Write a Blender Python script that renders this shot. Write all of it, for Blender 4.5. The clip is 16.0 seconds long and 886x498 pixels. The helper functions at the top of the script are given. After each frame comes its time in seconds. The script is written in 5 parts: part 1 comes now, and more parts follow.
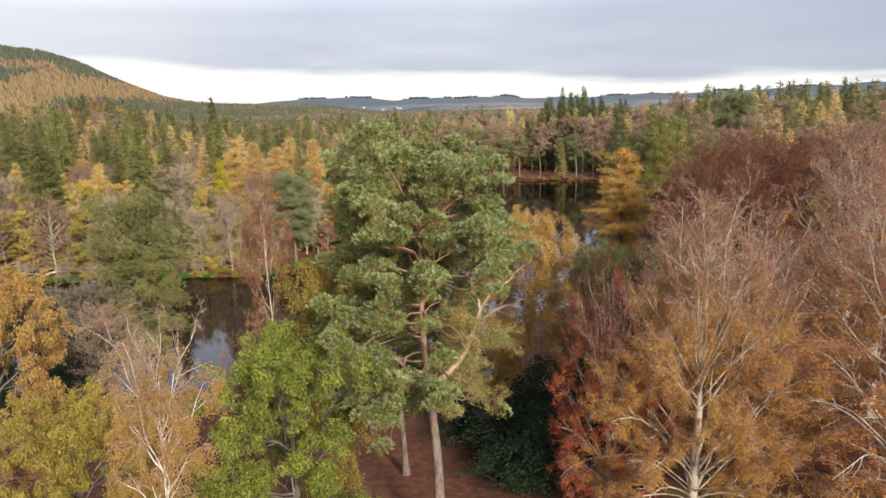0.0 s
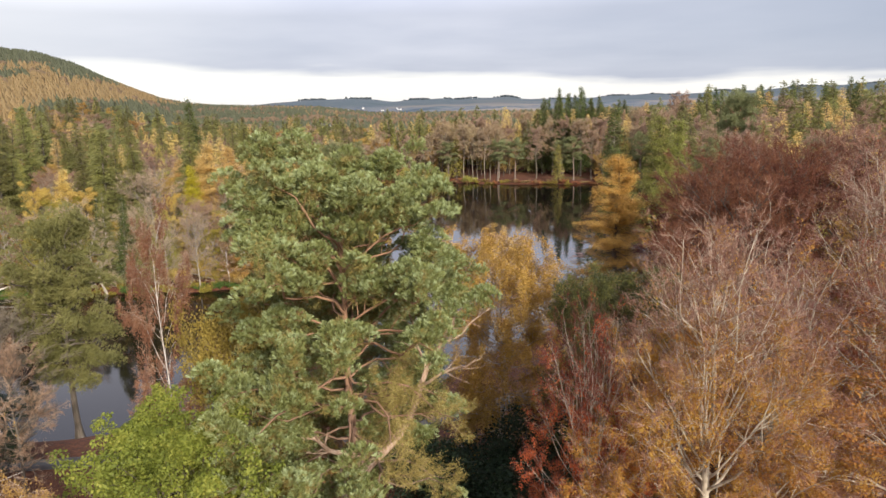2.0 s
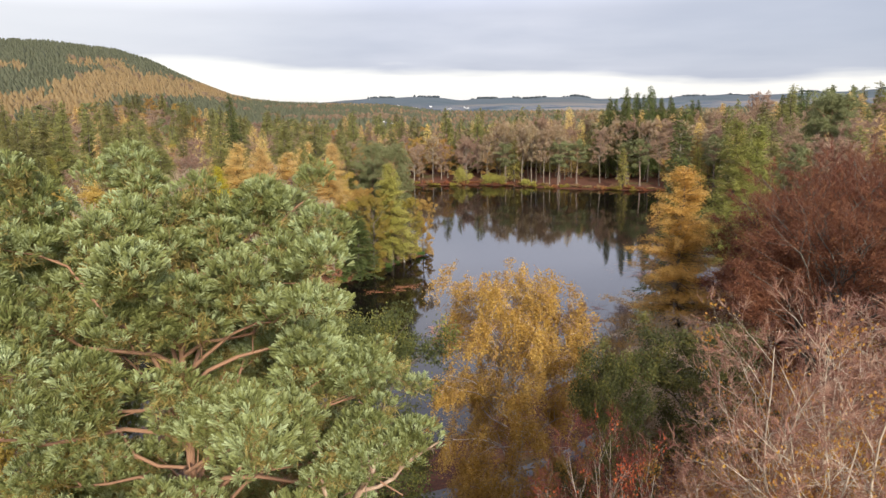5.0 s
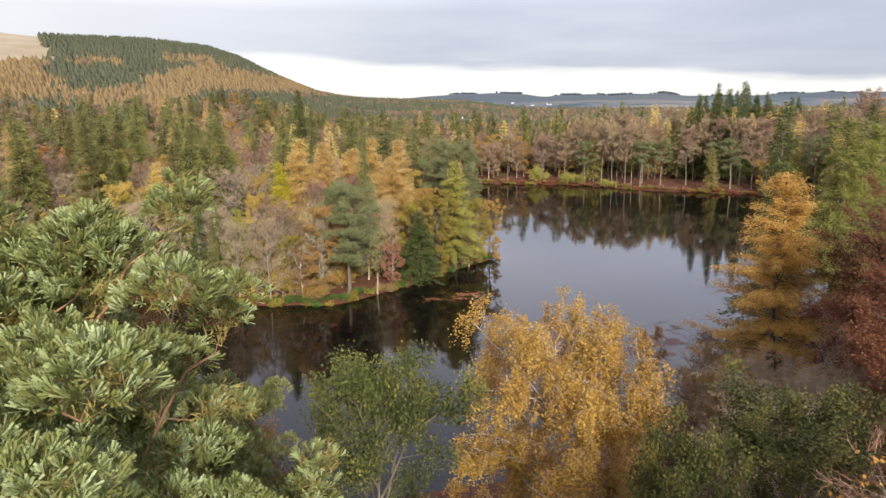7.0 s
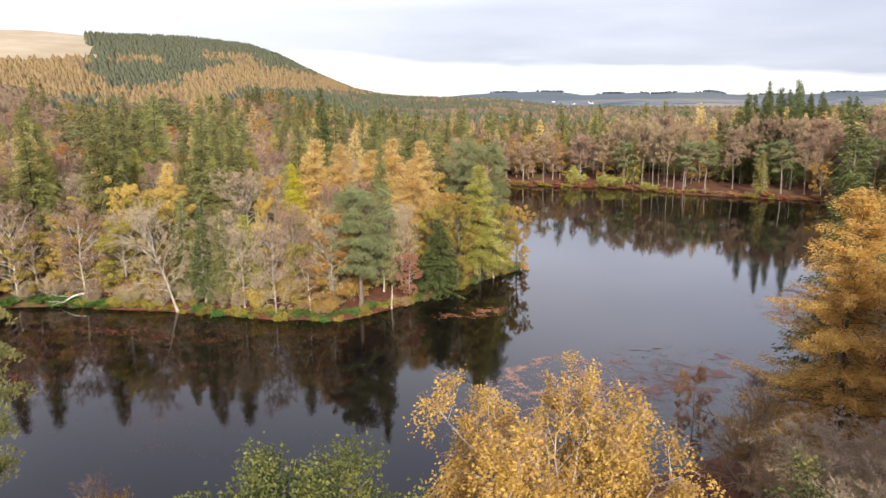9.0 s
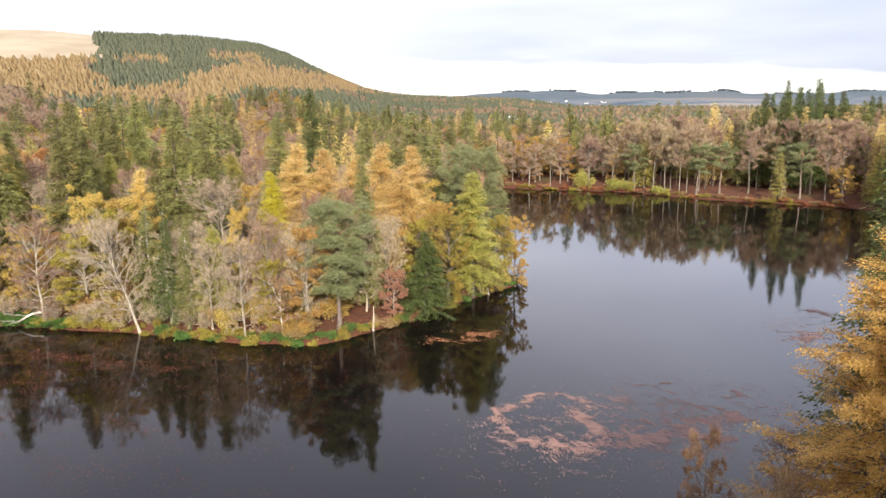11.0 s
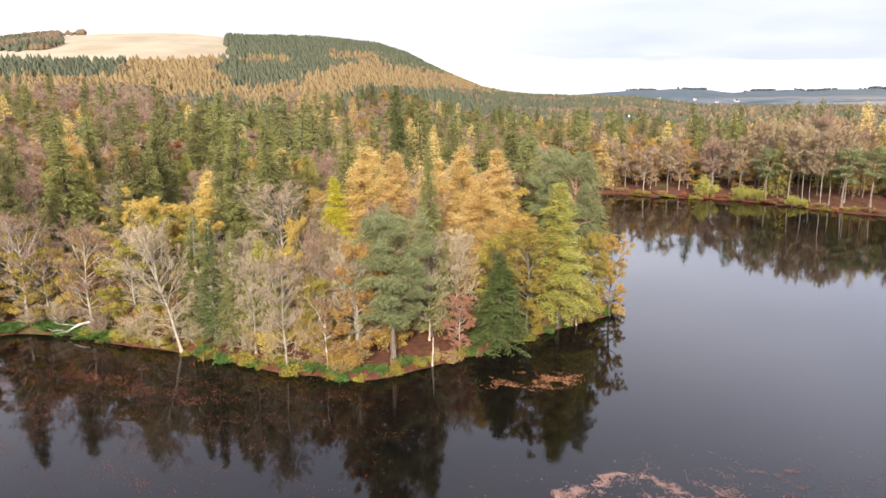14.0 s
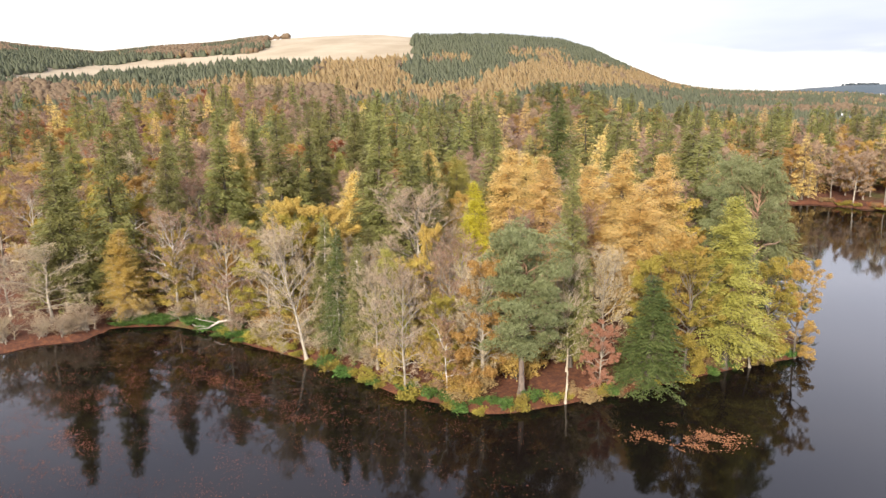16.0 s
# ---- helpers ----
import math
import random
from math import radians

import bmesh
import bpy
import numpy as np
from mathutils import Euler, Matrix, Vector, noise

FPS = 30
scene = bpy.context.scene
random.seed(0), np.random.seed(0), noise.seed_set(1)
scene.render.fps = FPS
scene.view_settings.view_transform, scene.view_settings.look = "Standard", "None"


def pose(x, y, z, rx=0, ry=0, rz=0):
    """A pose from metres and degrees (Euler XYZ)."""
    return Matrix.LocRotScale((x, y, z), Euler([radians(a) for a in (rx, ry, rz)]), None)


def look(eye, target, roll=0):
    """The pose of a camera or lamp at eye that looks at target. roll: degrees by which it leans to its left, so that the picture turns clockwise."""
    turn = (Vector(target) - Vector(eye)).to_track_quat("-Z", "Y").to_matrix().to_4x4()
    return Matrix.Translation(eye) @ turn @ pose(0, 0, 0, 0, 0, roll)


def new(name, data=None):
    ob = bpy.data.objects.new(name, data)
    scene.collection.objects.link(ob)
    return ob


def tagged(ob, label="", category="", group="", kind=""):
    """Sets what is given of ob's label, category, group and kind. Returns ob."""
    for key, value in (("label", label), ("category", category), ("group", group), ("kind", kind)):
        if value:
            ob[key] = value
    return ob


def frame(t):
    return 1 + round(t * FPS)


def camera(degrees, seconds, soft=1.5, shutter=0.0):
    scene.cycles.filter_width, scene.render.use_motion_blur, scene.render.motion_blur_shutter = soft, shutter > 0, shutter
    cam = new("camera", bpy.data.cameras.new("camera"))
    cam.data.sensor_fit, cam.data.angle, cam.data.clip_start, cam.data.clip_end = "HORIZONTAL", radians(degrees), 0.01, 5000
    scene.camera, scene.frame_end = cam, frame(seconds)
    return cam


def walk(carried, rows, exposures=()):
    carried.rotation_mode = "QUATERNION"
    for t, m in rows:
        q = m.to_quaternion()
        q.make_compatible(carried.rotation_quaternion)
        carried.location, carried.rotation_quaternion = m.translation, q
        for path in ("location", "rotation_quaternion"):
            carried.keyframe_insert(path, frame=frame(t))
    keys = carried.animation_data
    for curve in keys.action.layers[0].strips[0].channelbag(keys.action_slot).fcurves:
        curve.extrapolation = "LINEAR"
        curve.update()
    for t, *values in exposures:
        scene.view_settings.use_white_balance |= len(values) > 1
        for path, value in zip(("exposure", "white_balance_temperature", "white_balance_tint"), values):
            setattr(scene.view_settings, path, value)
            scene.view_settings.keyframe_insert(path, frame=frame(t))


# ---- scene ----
cam = camera(65.2, 16.0, soft=1.5)
METRES, EYE, TILT, LEAN, TURN = 100.0, 37.8, -11.4, 1.5, 0.0
ROWS = [
    (0.0, 0.0, 0.0, 0.0, 0.0, 0.0, -0.0),
    (0.5, 0.0097, 0.0278, 0.006, 0.03, 0.02, 0.03),
    (1.0, 0.02, 0.0561, 0.0121, 0.07, 0.05, 0.08),
    (1.5, 0.0303, 0.0851, 0.0189, 0.08, 0.06, 0.1),
    (2.0, 0.0399, 0.1148, 0.0262, 0.08, 0.07, 0.1),
    (2.5, 0.049, 0.1452, 0.0335, 0.1, 0.06, 0.03),
    (3.0, 0.0583, 0.176, 0.0403, 0.72, 0.05, -0.15),
    (5.5, 0.0964, 0.3027, 0.066, 6.93, -0.19, -1.99),
    (6.0, 0.1009, 0.328, 0.0697, 8.58, -0.32, -2.41),
    (6.5, 0.1044, 0.3554, 0.0747, 10.37, -0.5, -2.81),
    (7.0, 0.107, 0.384, 0.0804, 11.91, -0.66, -3.16),
    (7.5, 0.1093, 0.4133, 0.0865, 13.08, -0.78, -3.45),
    (8.0, 0.1114, 0.4432, 0.0933, 14.12, -0.9, -3.68),
    (8.5, 0.1133, 0.4738, 0.1, 14.98, -0.97, -3.87),
    (9.0, 0.1159, 0.5055, 0.1064, 15.13, -0.99, -3.92),
    (9.5, 0.1185, 0.5373, 0.1139, 15.17, -1.01, -3.92),
    (12.0, 0.1286, 0.6978, 0.1525, 17.29, -1.21, -4.32),
    (12.5, 0.1293, 0.7308, 0.1587, 18.2, -1.29, -4.52),
    (13.0, 0.1292, 0.7641, 0.1643, 20.33, -1.5, -4.89),
    (13.5, 0.1291, 0.797, 0.1703, 23.04, -1.76, -5.38),
    (14.0, 0.1287, 0.83, 0.1767, 25.78, -2.05, -5.83),
    (14.5, 0.1267, 0.8628, 0.1837, 29.01, -2.44, -6.33),
    (15.0, 0.1237, 0.8961, 0.1906, 32.86, -2.91, -6.94),
    (15.5, 0.1199, 0.9288, 0.1974, 36.69, -3.44, -7.46),
    (16.0, 0.1142, 0.9611, 0.2045, 40.55, -4.03, -7.95),
]
walk(cam, [(t, pose(0, 0, EYE, TILT, LEAN, TURN) @ pose(METRES * x, METRES * y, METRES * z, 90 + pitch, roll, yaw)) for t, x, y, z, yaw, pitch, roll in ROWS], [(0, 0.0), (5, 0.0), (8.5, 0.06), (9, 0.28), (9.5, 0.38), (12.5, 0.5), (16, 0.42)])

# ---- world, sun ----
SUN_AZ, SUN_EL = radians(-156), radians(24)   # azimuth from +y towards -x, height of the sun behind thin cloud


def node_tools(tree):
    def add(kind, **kw):
        n = tree.nodes.new(kind)
        for k, v in kw.items():
            if k == "op":
                n.operation = v
            elif k == "blend":
                n.blend_type = v
            elif k == "dtype":
                n.data_type = v
        return n

    def link(a, b):
        tree.links.new(a, b)

    def math_(op, a, b=None, clamp=False):
        n = tree.nodes.new("ShaderNodeMath")
        n.operation, n.use_clamp = op, clamp
        for i, v in enumerate((a, b)):
            if v is None:
                continue
            if isinstance(v, (int, float)):
                n.inputs[i].default_value = v
            else:
                tree.links.new(v, n.inputs[i])
        return n.outputs[0]

    def ramp(fac, stops):
        n = tree.nodes.new("ShaderNodeValToRGB")
        els = n.color_ramp.elements
        while len(els) < len(stops):
            els.new(0.5)
        for e, (p, c) in zip(els, stops):
            e.position, e.color = p, (*c, 1) if len(c) == 3 else c
        tree.links.new(fac, n.inputs[0])
        return n.outputs[0]

    def mix(fac, a, b, blend="MIX"):
        n = tree.nodes.new("ShaderNodeMix")
        n.data_type, n.blend_type = "RGBA", blend
        for i, v in ((0, fac), (6, a), (7, b)):
            if isinstance(v, (int, float)):
                n.inputs[i].default_value = v
            elif isinstance(v, tuple):
                n.inputs[i].default_value = (*v, 1)
            else:
                tree.links.new(v, n.inputs[i])
        return n.outputs[2]

    def noise_(vec, scale, detail=3, rough=0.55):
        n = tree.nodes.new("ShaderNodeTexNoise")
        n.inputs["Scale"].default_value, n.inputs["Detail"].default_value, n.inputs["Roughness"].default_value = scale, detail, rough
        if vec is not None:
            tree.links.new(vec, n.inputs["Vector"])
        return n.outputs[0]

    return add, link, math_, ramp, mix, noise_


def make_world():
    world = bpy.data.worlds.new("overcast_sky")
    world.use_nodes = True
    scene.world = world
    t = world.node_tree
    t.nodes.clear()
    add, link, math_, ramp, mix, noise_ = node_tools(t)
    out, bg = add("ShaderNodeOutputWorld"), add("ShaderNodeBackground")
    co = add("ShaderNodeTexCoord").outputs["Generated"]
    sep = add("ShaderNodeSeparateXYZ")
    link(co, sep.inputs[0])
    x, y, z = sep.outputs
    sky = add("ShaderNodeTexSky")
    sky.sky_type, sky.sun_disc = "NISHITA", False
    sky.sun_elevation, sky.sun_rotation = SUN_EL, -SUN_AZ
    # cloud sheet: directions laid on a flat layer overhead
    up = math_("ADD", math_("MAXIMUM", z, 0.0), 0.09)
    flat = add("ShaderNodeCombineXYZ")
    link(math_("DIVIDE", x, up), flat.inputs[0])
    link(math_("DIVIDE", y, up), flat.inputs[1])
    broad = noise_(flat.outputs[0], 0.33, 4, 0.45)
    fine = noise_(flat.outputs[0], 0.8, 4, 0.5)
    edge = math_("ADD", math_("MULTIPLY", broad, 0.085), math_("MULTIPLY", fine, 0.02))
    # the sheet ends in a brighter gap low over the hills, wider to the left
    low = math_("SUBTRACT", math_("ADD", z, math_("MULTIPLY", x, 0.055)), edge)
    cover = ramp(math_("ADD", math_("MULTIPLY", low, 9.0), 0.5), [(0.42, (0, 0, 0)), (0.56, (1, 1, 1))])
    shade = ramp(math_("ADD", math_("MULTIPLY", fine, 0.5), math_("MULTIPLY", broad, 0.5)), [(0.30, (0.48, 0.51, 0.63)), (0.72, (0.73, 0.74, 0.84))])
    shade = mix(ramp(x, [(0.05, (0, 0, 0)), (0.75, (1, 1, 1))]), shade, (0.42, 0.47, 0.59))
    veil = ramp(math_("ADD", math_("MULTIPLY", x, -0.62), math_("MULTIPLY", z, 0.9)), [(0.2, (0, 0, 0)), (0.58, (1, 1, 1))])
    thin = ramp(z, [(0.2, (0.8, 0.8, 0.8)), (0.45, (0.1, 0.1, 0.1))])
    cloud = mix(math_("MULTIPLY", veil, thin), shade, (0.98, 0.97, 0.97))
    gap = mix(ramp(z, [(0.0, (0, 0, 0)), (0.05, (1, 1, 1))]), (0.97, 0.95, 0.93), (1.06, 1.04, 1.0))
    col = mix(cover, gap, cloud)
    blue = add("ShaderNodeMix")
    blue.data_type, blue.blend_type = "RGBA", "ADD"
    blue.inputs[0].default_value = 0.006
    # brightness by height: unseen upper sky raised to brighten the lake, dim overhead
    tall = ramp(z, [(0.13, (0.49, 0.49, 0.49)), (0.21, (0.95, 0.94, 0.96)), (0.3, (0.97, 0.95, 0.98)), (0.5, (0.88, 0.86, 0.9)), (1.0, (0.37, 0.37, 0.39))])
    # added gradient in the unseen upper sky, dimmer towards the hill
    side = ramp(math_("ADD", math_("MULTIPLY", x, 0.5), 0.5), [(0.18, (0.66, 0.66, 0.69)), (0.38, (0.93, 0.94, 0.95)), (0.55, (1.08, 1.1, 1.1)), (0.8, (1.12, 1.15, 1.15))])
    amount = ramp(z, [(0.2, (0, 0, 0)), (0.35, (1, 1, 1))])
    tall = mix(1.0, tall, mix(amount, (1.0, 1.0, 1.0), side), "MULTIPLY")
    lit = add("ShaderNodeMix")
    lit.data_type, lit.blend_type = "RGBA", "MULTIPLY"
    lit.inputs[0].default_value = 1.0
    link(col, lit.inputs[6])
    link(tall, lit.inputs[7])
    link(lit.outputs[2], blue.inputs[6])
    link(sky.outputs[0], blue.inputs[7])
    link(blue.outputs[2], bg.inputs[0])
    bg.inputs[1].default_value = 2.0
    link(bg.outputs[0], out.inputs[0])


make_world()
sun = new("sun", bpy.data.lights.new("sun", "SUN"))
sun.data.energy, sun.data.angle, sun.data.color = 5.6, radians(8), (1.0, 0.93, 0.82)
SUN_DIR = Vector((-math.sin(SUN_AZ) * math.cos(SUN_EL), math.cos(SUN_AZ) * math.cos(SUN_EL), math.sin(SUN_EL)))
sun.matrix_world = look(SUN_DIR * 100, (0, 0, 0))


# ---- materials ----
def material(name):
    m = bpy.data.materials.new(name)
    m.use_nodes = True
    return m, m.node_tree, m.node_tree.nodes["Principled BSDF"]


def foliage(name, dark, mid, light, see_through=0.3, spread=0.06, hue=0.012, grain=0.55, clump=0.35):
    """Leaves or needles: each leaf its own tone, each tree its own shade, patches of tone through the crown."""
    m, t, p = material(name)
    add, link, math_, ramp, mix, noise_ = node_tools(t)
    geo, info, co = add("ShaderNodeNewGeometry"), add("ShaderNodeObjectInfo"), add("ShaderNodeTexCoord")
    patch = noise_(co.outputs["Object"], clump, 3)
    f = math_("ADD", math_("MULTIPLY", geo.outputs["Random Per Island"], grain), math_("MULTIPLY", patch, 1.45 - grain))
    f = math_("SUBTRACT", f, 0.22, True)
    col = ramp(f, [(0.0, dark), (0.5, mid), (1.0, light)])
    hsv = add("ShaderNodeHueSaturation")
    link(col, hsv.inputs["Color"])
    link(math_("ADD", math_("MULTIPLY", info.outputs["Random"], 2 * hue), 0.5 - hue), hsv.inputs["Hue"])
    link(math_("ADD", math_("MULTIPLY", info.outputs["Random"], spread * 4), 1 - spread * 2), hsv.inputs["Value"])
    link(hsv.outputs[0], p.inputs["Base Color"])
    p.inputs["Roughness"].default_value = 0.6
    p.inputs["Specular IOR Level"].default_value = 0.3
    tr, mx = add("ShaderNodeBsdfTranslucent"), add("ShaderNodeMixShader")
    link(hsv.outputs[0], tr.inputs[0])
    mx.inputs[0].default_value = see_through
    link(p.outputs[0], mx.inputs[1])
    link(tr.outputs[0], mx.inputs[2])
    link(mx.outputs[0], t.nodes["Material Output"].inputs[0])
    return m


def bark(name, a, b, c, scale=3.0, stretch=0.25, bump=0.4, upper=None):
    m, t, p = material(name)
    add, link, math_, ramp, mix, noise_ = node_tools(t)
    co, mp, info = add("ShaderNodeTexCoord"), add("ShaderNodeMapping"), add("ShaderNodeObjectInfo")
    mp.inputs["Scale"].default_value = (1, 1, stretch)
    link(co.outputs["Object"], mp.inputs[0])
    n1, n2 = noise_(mp.outputs[0], scale, 5, 0.65), noise_(co.outputs["Object"], 0.4, 2)
    col = ramp(math_("ADD", math_("MULTIPLY", n1, 0.7), math_("MULTIPLY", n2, 0.35)), [(0.36, a), (0.52, b), (0.68, c)])
    if upper:
        sep = add("ShaderNodeSeparateXYZ")
        link(co.outputs["Object"], sep.inputs[0])
        col = mix(ramp(math_("DIVIDE", sep.outputs[2], 40.0), [(0.25, (0, 0, 0)), (0.55, (1, 1, 1))]), col, mix(n1, upper, tuple(v * 1.4 for v in upper)))
    hsv = add("ShaderNodeHueSaturation")
    link(col, hsv.inputs["Color"])
    link(math_("ADD", math_("MULTIPLY", info.outputs["Random"], 0.4), 0.8), hsv.inputs["Value"])
    link(hsv.outputs[0], p.inputs["Base Color"])
    p.inputs["Roughness"].default_value = 0.85
    bp = add("ShaderNodeBump")
    bp.inputs["Strength"].default_value, bp.inputs["Distance"].default_value = bump, 0.05
    link(n1, bp.inputs["Height"])
    link(bp.outputs[0], p.inputs["Normal"])
    return m


M = {}
M["spruce"] = foliage("spruce_needles", (0.07, 0.073, 0.024), (0.262, 0.252, 0.085), (0.46, 0.415, 0.15), see_through=0.4, spread=0.09, grain=0.3)
M["fir"] = foliage("dark_fir_needles", (0.05, 0.07, 0.02), (0.125, 0.15, 0.045), (0.24, 0.255, 0.085), see_through=0.35)
# hill spruces: distance haze is put into the greyed, low-contrast colour
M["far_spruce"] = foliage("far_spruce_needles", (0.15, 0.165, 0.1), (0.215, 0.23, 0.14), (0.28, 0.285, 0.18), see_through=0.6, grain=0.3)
M["pine"] = foliage("pine_needles", (0.08, 0.08, 0.019), (0.258, 0.272, 0.088), (0.51, 0.575, 0.32), see_through=0.25, grain=0.6, clump=0.8)
M["blue_pine"] = foliage("grey_green_pine_needles", (0.07, 0.08, 0.035), (0.24, 0.255, 0.11), (0.44, 0.46, 0.24), see_through=0.25, grain=0.45, clump=0.8)
M["old_pine"] = foliage("yellowing_old_pine_needles", (0.1, 0.075, 0.02), (0.3, 0.225, 0.065), (0.48, 0.38, 0.14), see_through=0.15, clump=0.8)
M["brown"] = foliage("withered_brown_leaves", (0.13, 0.055, 0.03), (0.27, 0.13, 0.065), (0.42, 0.235, 0.125))
M["larch"] = foliage("golden_larch_needles", (0.5, 0.34, 0.11), (0.76, 0.56, 0.21), (0.9, 0.73, 0.36), see_through=0.45, grain=0.3)
# hill larches: muted narrow tones carry the haze of distance
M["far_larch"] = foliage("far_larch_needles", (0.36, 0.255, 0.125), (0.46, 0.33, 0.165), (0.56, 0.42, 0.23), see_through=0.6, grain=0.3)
M["rust_larch"] = foliage("rusty_larch_needles", (0.32, 0.17, 0.04), (0.62, 0.37, 0.09), (0.82, 0.56, 0.18), hue=0.0, spread=0.02, grain=0.35)
M["lime"] = foliage("yellow_green_needles", (0.22, 0.2, 0.05), (0.42, 0.38, 0.09), (0.6, 0.54, 0.16), grain=0.3)
M["moss"] = foliage("moss_green_needles", (0.1, 0.1, 0.025), (0.25, 0.245, 0.06), (0.4, 0.37, 0.1), grain=0.3)
M["bright"] = foliage("bright_yellow_needles", (0.35, 0.30, 0.02), (0.58, 0.50, 0.04), (0.75, 0.66, 0.09))
M["yellow"] = foliage("yellow_leaves", (0.3, 0.19, 0.04), (0.54, 0.38, 0.09), (0.7, 0.54, 0.17))
M["orange"] = foliage("orange_leaves", (0.22, 0.11, 0.03), (0.42, 0.25, 0.07), (0.6, 0.39, 0.13))
M["russet"] = foliage("russet_leaves", (0.2, 0.07, 0.03), (0.38, 0.15, 0.065), (0.52, 0.25, 0.11))
M["red"] = foliage("red_brown_beech_leaves", (0.26, 0.05, 0.02), (0.48, 0.12, 0.04), (0.64, 0.24, 0.075), see_through=0.3)
M["maroon"] = foliage("dark_copper_leaves", (0.075, 0.024, 0.016), (0.185, 0.062, 0.036), (0.32, 0.13, 0.062))
M["copper"] = foliage("copper_leaves", (0.26, 0.12, 0.06), (0.44, 0.22, 0.12), (0.58, 0.33, 0.20))
M["holm"] = foliage("dark_green_leaves_turning", (0.025, 0.032, 0.011), (0.095, 0.105, 0.032), (0.34, 0.3, 0.065), grain=0.4)
M["amber"] = foliage("amber_beech_leaves", (0.24, 0.062, 0.018), (0.4, 0.18, 0.04), (0.56, 0.34, 0.075), see_through=0.28, clump=0.2, grain=0.4)
M["beechtwig"] = foliage("pale_beech_twigs", (0.14, 0.052, 0.036), (0.28, 0.132, 0.09), (0.44, 0.3, 0.21), see_through=0.1, clump=0.2, grain=0.8)
M["gold"] = foliage("golden_birch_leaves", (0.26, 0.14, 0.022), (0.5, 0.32, 0.065), (0.76, 0.54, 0.15), see_through=0.25)
# hill's bare woods: haze mixed into the colour, dark tones lifted
M["hazy_brown"] = foliage("far_bare_canopies", (0.24, 0.165, 0.105), (0.33, 0.23, 0.145), (0.43, 0.31, 0.2), see_through=0.6, grain=0.3)
M["far_copse"] = foliage("far_copse_leaves", (0.05, 0.065, 0.075), (0.075, 0.09, 0.1), (0.1, 0.115, 0.12), see_through=0.3, grain=0.3)
M["render"] = bark("white_render", (0.6, 0.58, 0.54), (0.74, 0.72, 0.68), (0.82, 0.8, 0.77), 1.5, 1.0, 0.1)
M["slate"] = bark("grey_slate", (0.06, 0.06, 0.07), (0.11, 0.11, 0.12), (0.17, 0.17, 0.18), 2.0, 1.0, 0.2)
M["olive"] = foliage("olive_leaves", (0.16, 0.13, 0.025), (0.34, 0.27, 0.05), (0.52, 0.41, 0.09))
M["oak"] = foliage("green_oak_leaves", (0.055, 0.075, 0.012), (0.2, 0.23, 0.035), (0.44, 0.42, 0.08), hue=0.01, spread=0.03, clump=0.6, grain=0.35)
M["darkleaf"] = foliage("dark_evergreen_leaves", (0.008, 0.016, 0.007), (0.022, 0.04, 0.017), (0.06, 0.085, 0.035))
M["tan"] = foliage("faded_tan_leaves", (0.18, 0.105, 0.05), (0.36, 0.23, 0.105), (0.52, 0.37, 0.19))
M["pinktwig"] = foliage("mauve_brown_twigs", (0.15, 0.08, 0.052), (0.31, 0.185, 0.12), (0.49, 0.335, 0.225), see_through=0.15)
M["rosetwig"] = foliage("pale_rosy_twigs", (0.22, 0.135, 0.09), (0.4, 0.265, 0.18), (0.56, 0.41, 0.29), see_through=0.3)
M["greytwig"] = foliage("grey_lichen_twigs", (0.23, 0.16, 0.1), (0.44, 0.335, 0.215), (0.64, 0.52, 0.36), see_through=0.15)
M["olivetwig"] = foliage("grey_olive_twigs", (0.1, 0.085, 0.055), (0.22, 0.185, 0.12), (0.36, 0.3, 0.2), see_through=0.1)
M["greenshrub"] = foliage("green_shrub_leaves", (0.04, 0.085, 0.016), (0.105, 0.19, 0.04), (0.22, 0.32, 0.08))
M["bark_dark"] = bark("dark_bark", (0.05, 0.04, 0.03), (0.12, 0.095, 0.07), (0.22, 0.18, 0.14))
M["bark_mid"] = bark("brown_grey_bark", (0.09, 0.07, 0.055), (0.2, 0.165, 0.125), (0.34, 0.285, 0.22))
M["bark_grey"] = bark("grey_bark", (0.15, 0.12, 0.09), (0.30, 0.25, 0.19), (0.46, 0.40, 0.32))
M["bark_beech"] = bark("pale_beech_bark", (0.22, 0.17, 0.12), (0.43, 0.355, 0.26), (0.62, 0.54, 0.42), 2.0, 0.5)
M["bark_white"] = bark("pale_birch_bark", (0.2, 0.155, 0.12), (0.54, 0.47, 0.4), (0.76, 0.7, 0.63), 2.0, 0.8)
M["bark_bough"] = bark("peeling_orange_bark", (0.24, 0.14, 0.085), (0.48, 0.32, 0.21), (0.64, 0.48, 0.35), 4.0, 0.4)
M["bark_pine"] = bark("pine_bark", (0.07, 0.05, 0.04), (0.18, 0.13, 0.1), (0.3, 0.23, 0.19), 4.0, 0.3, 0.8, upper=(0.30, 0.165, 0.095))


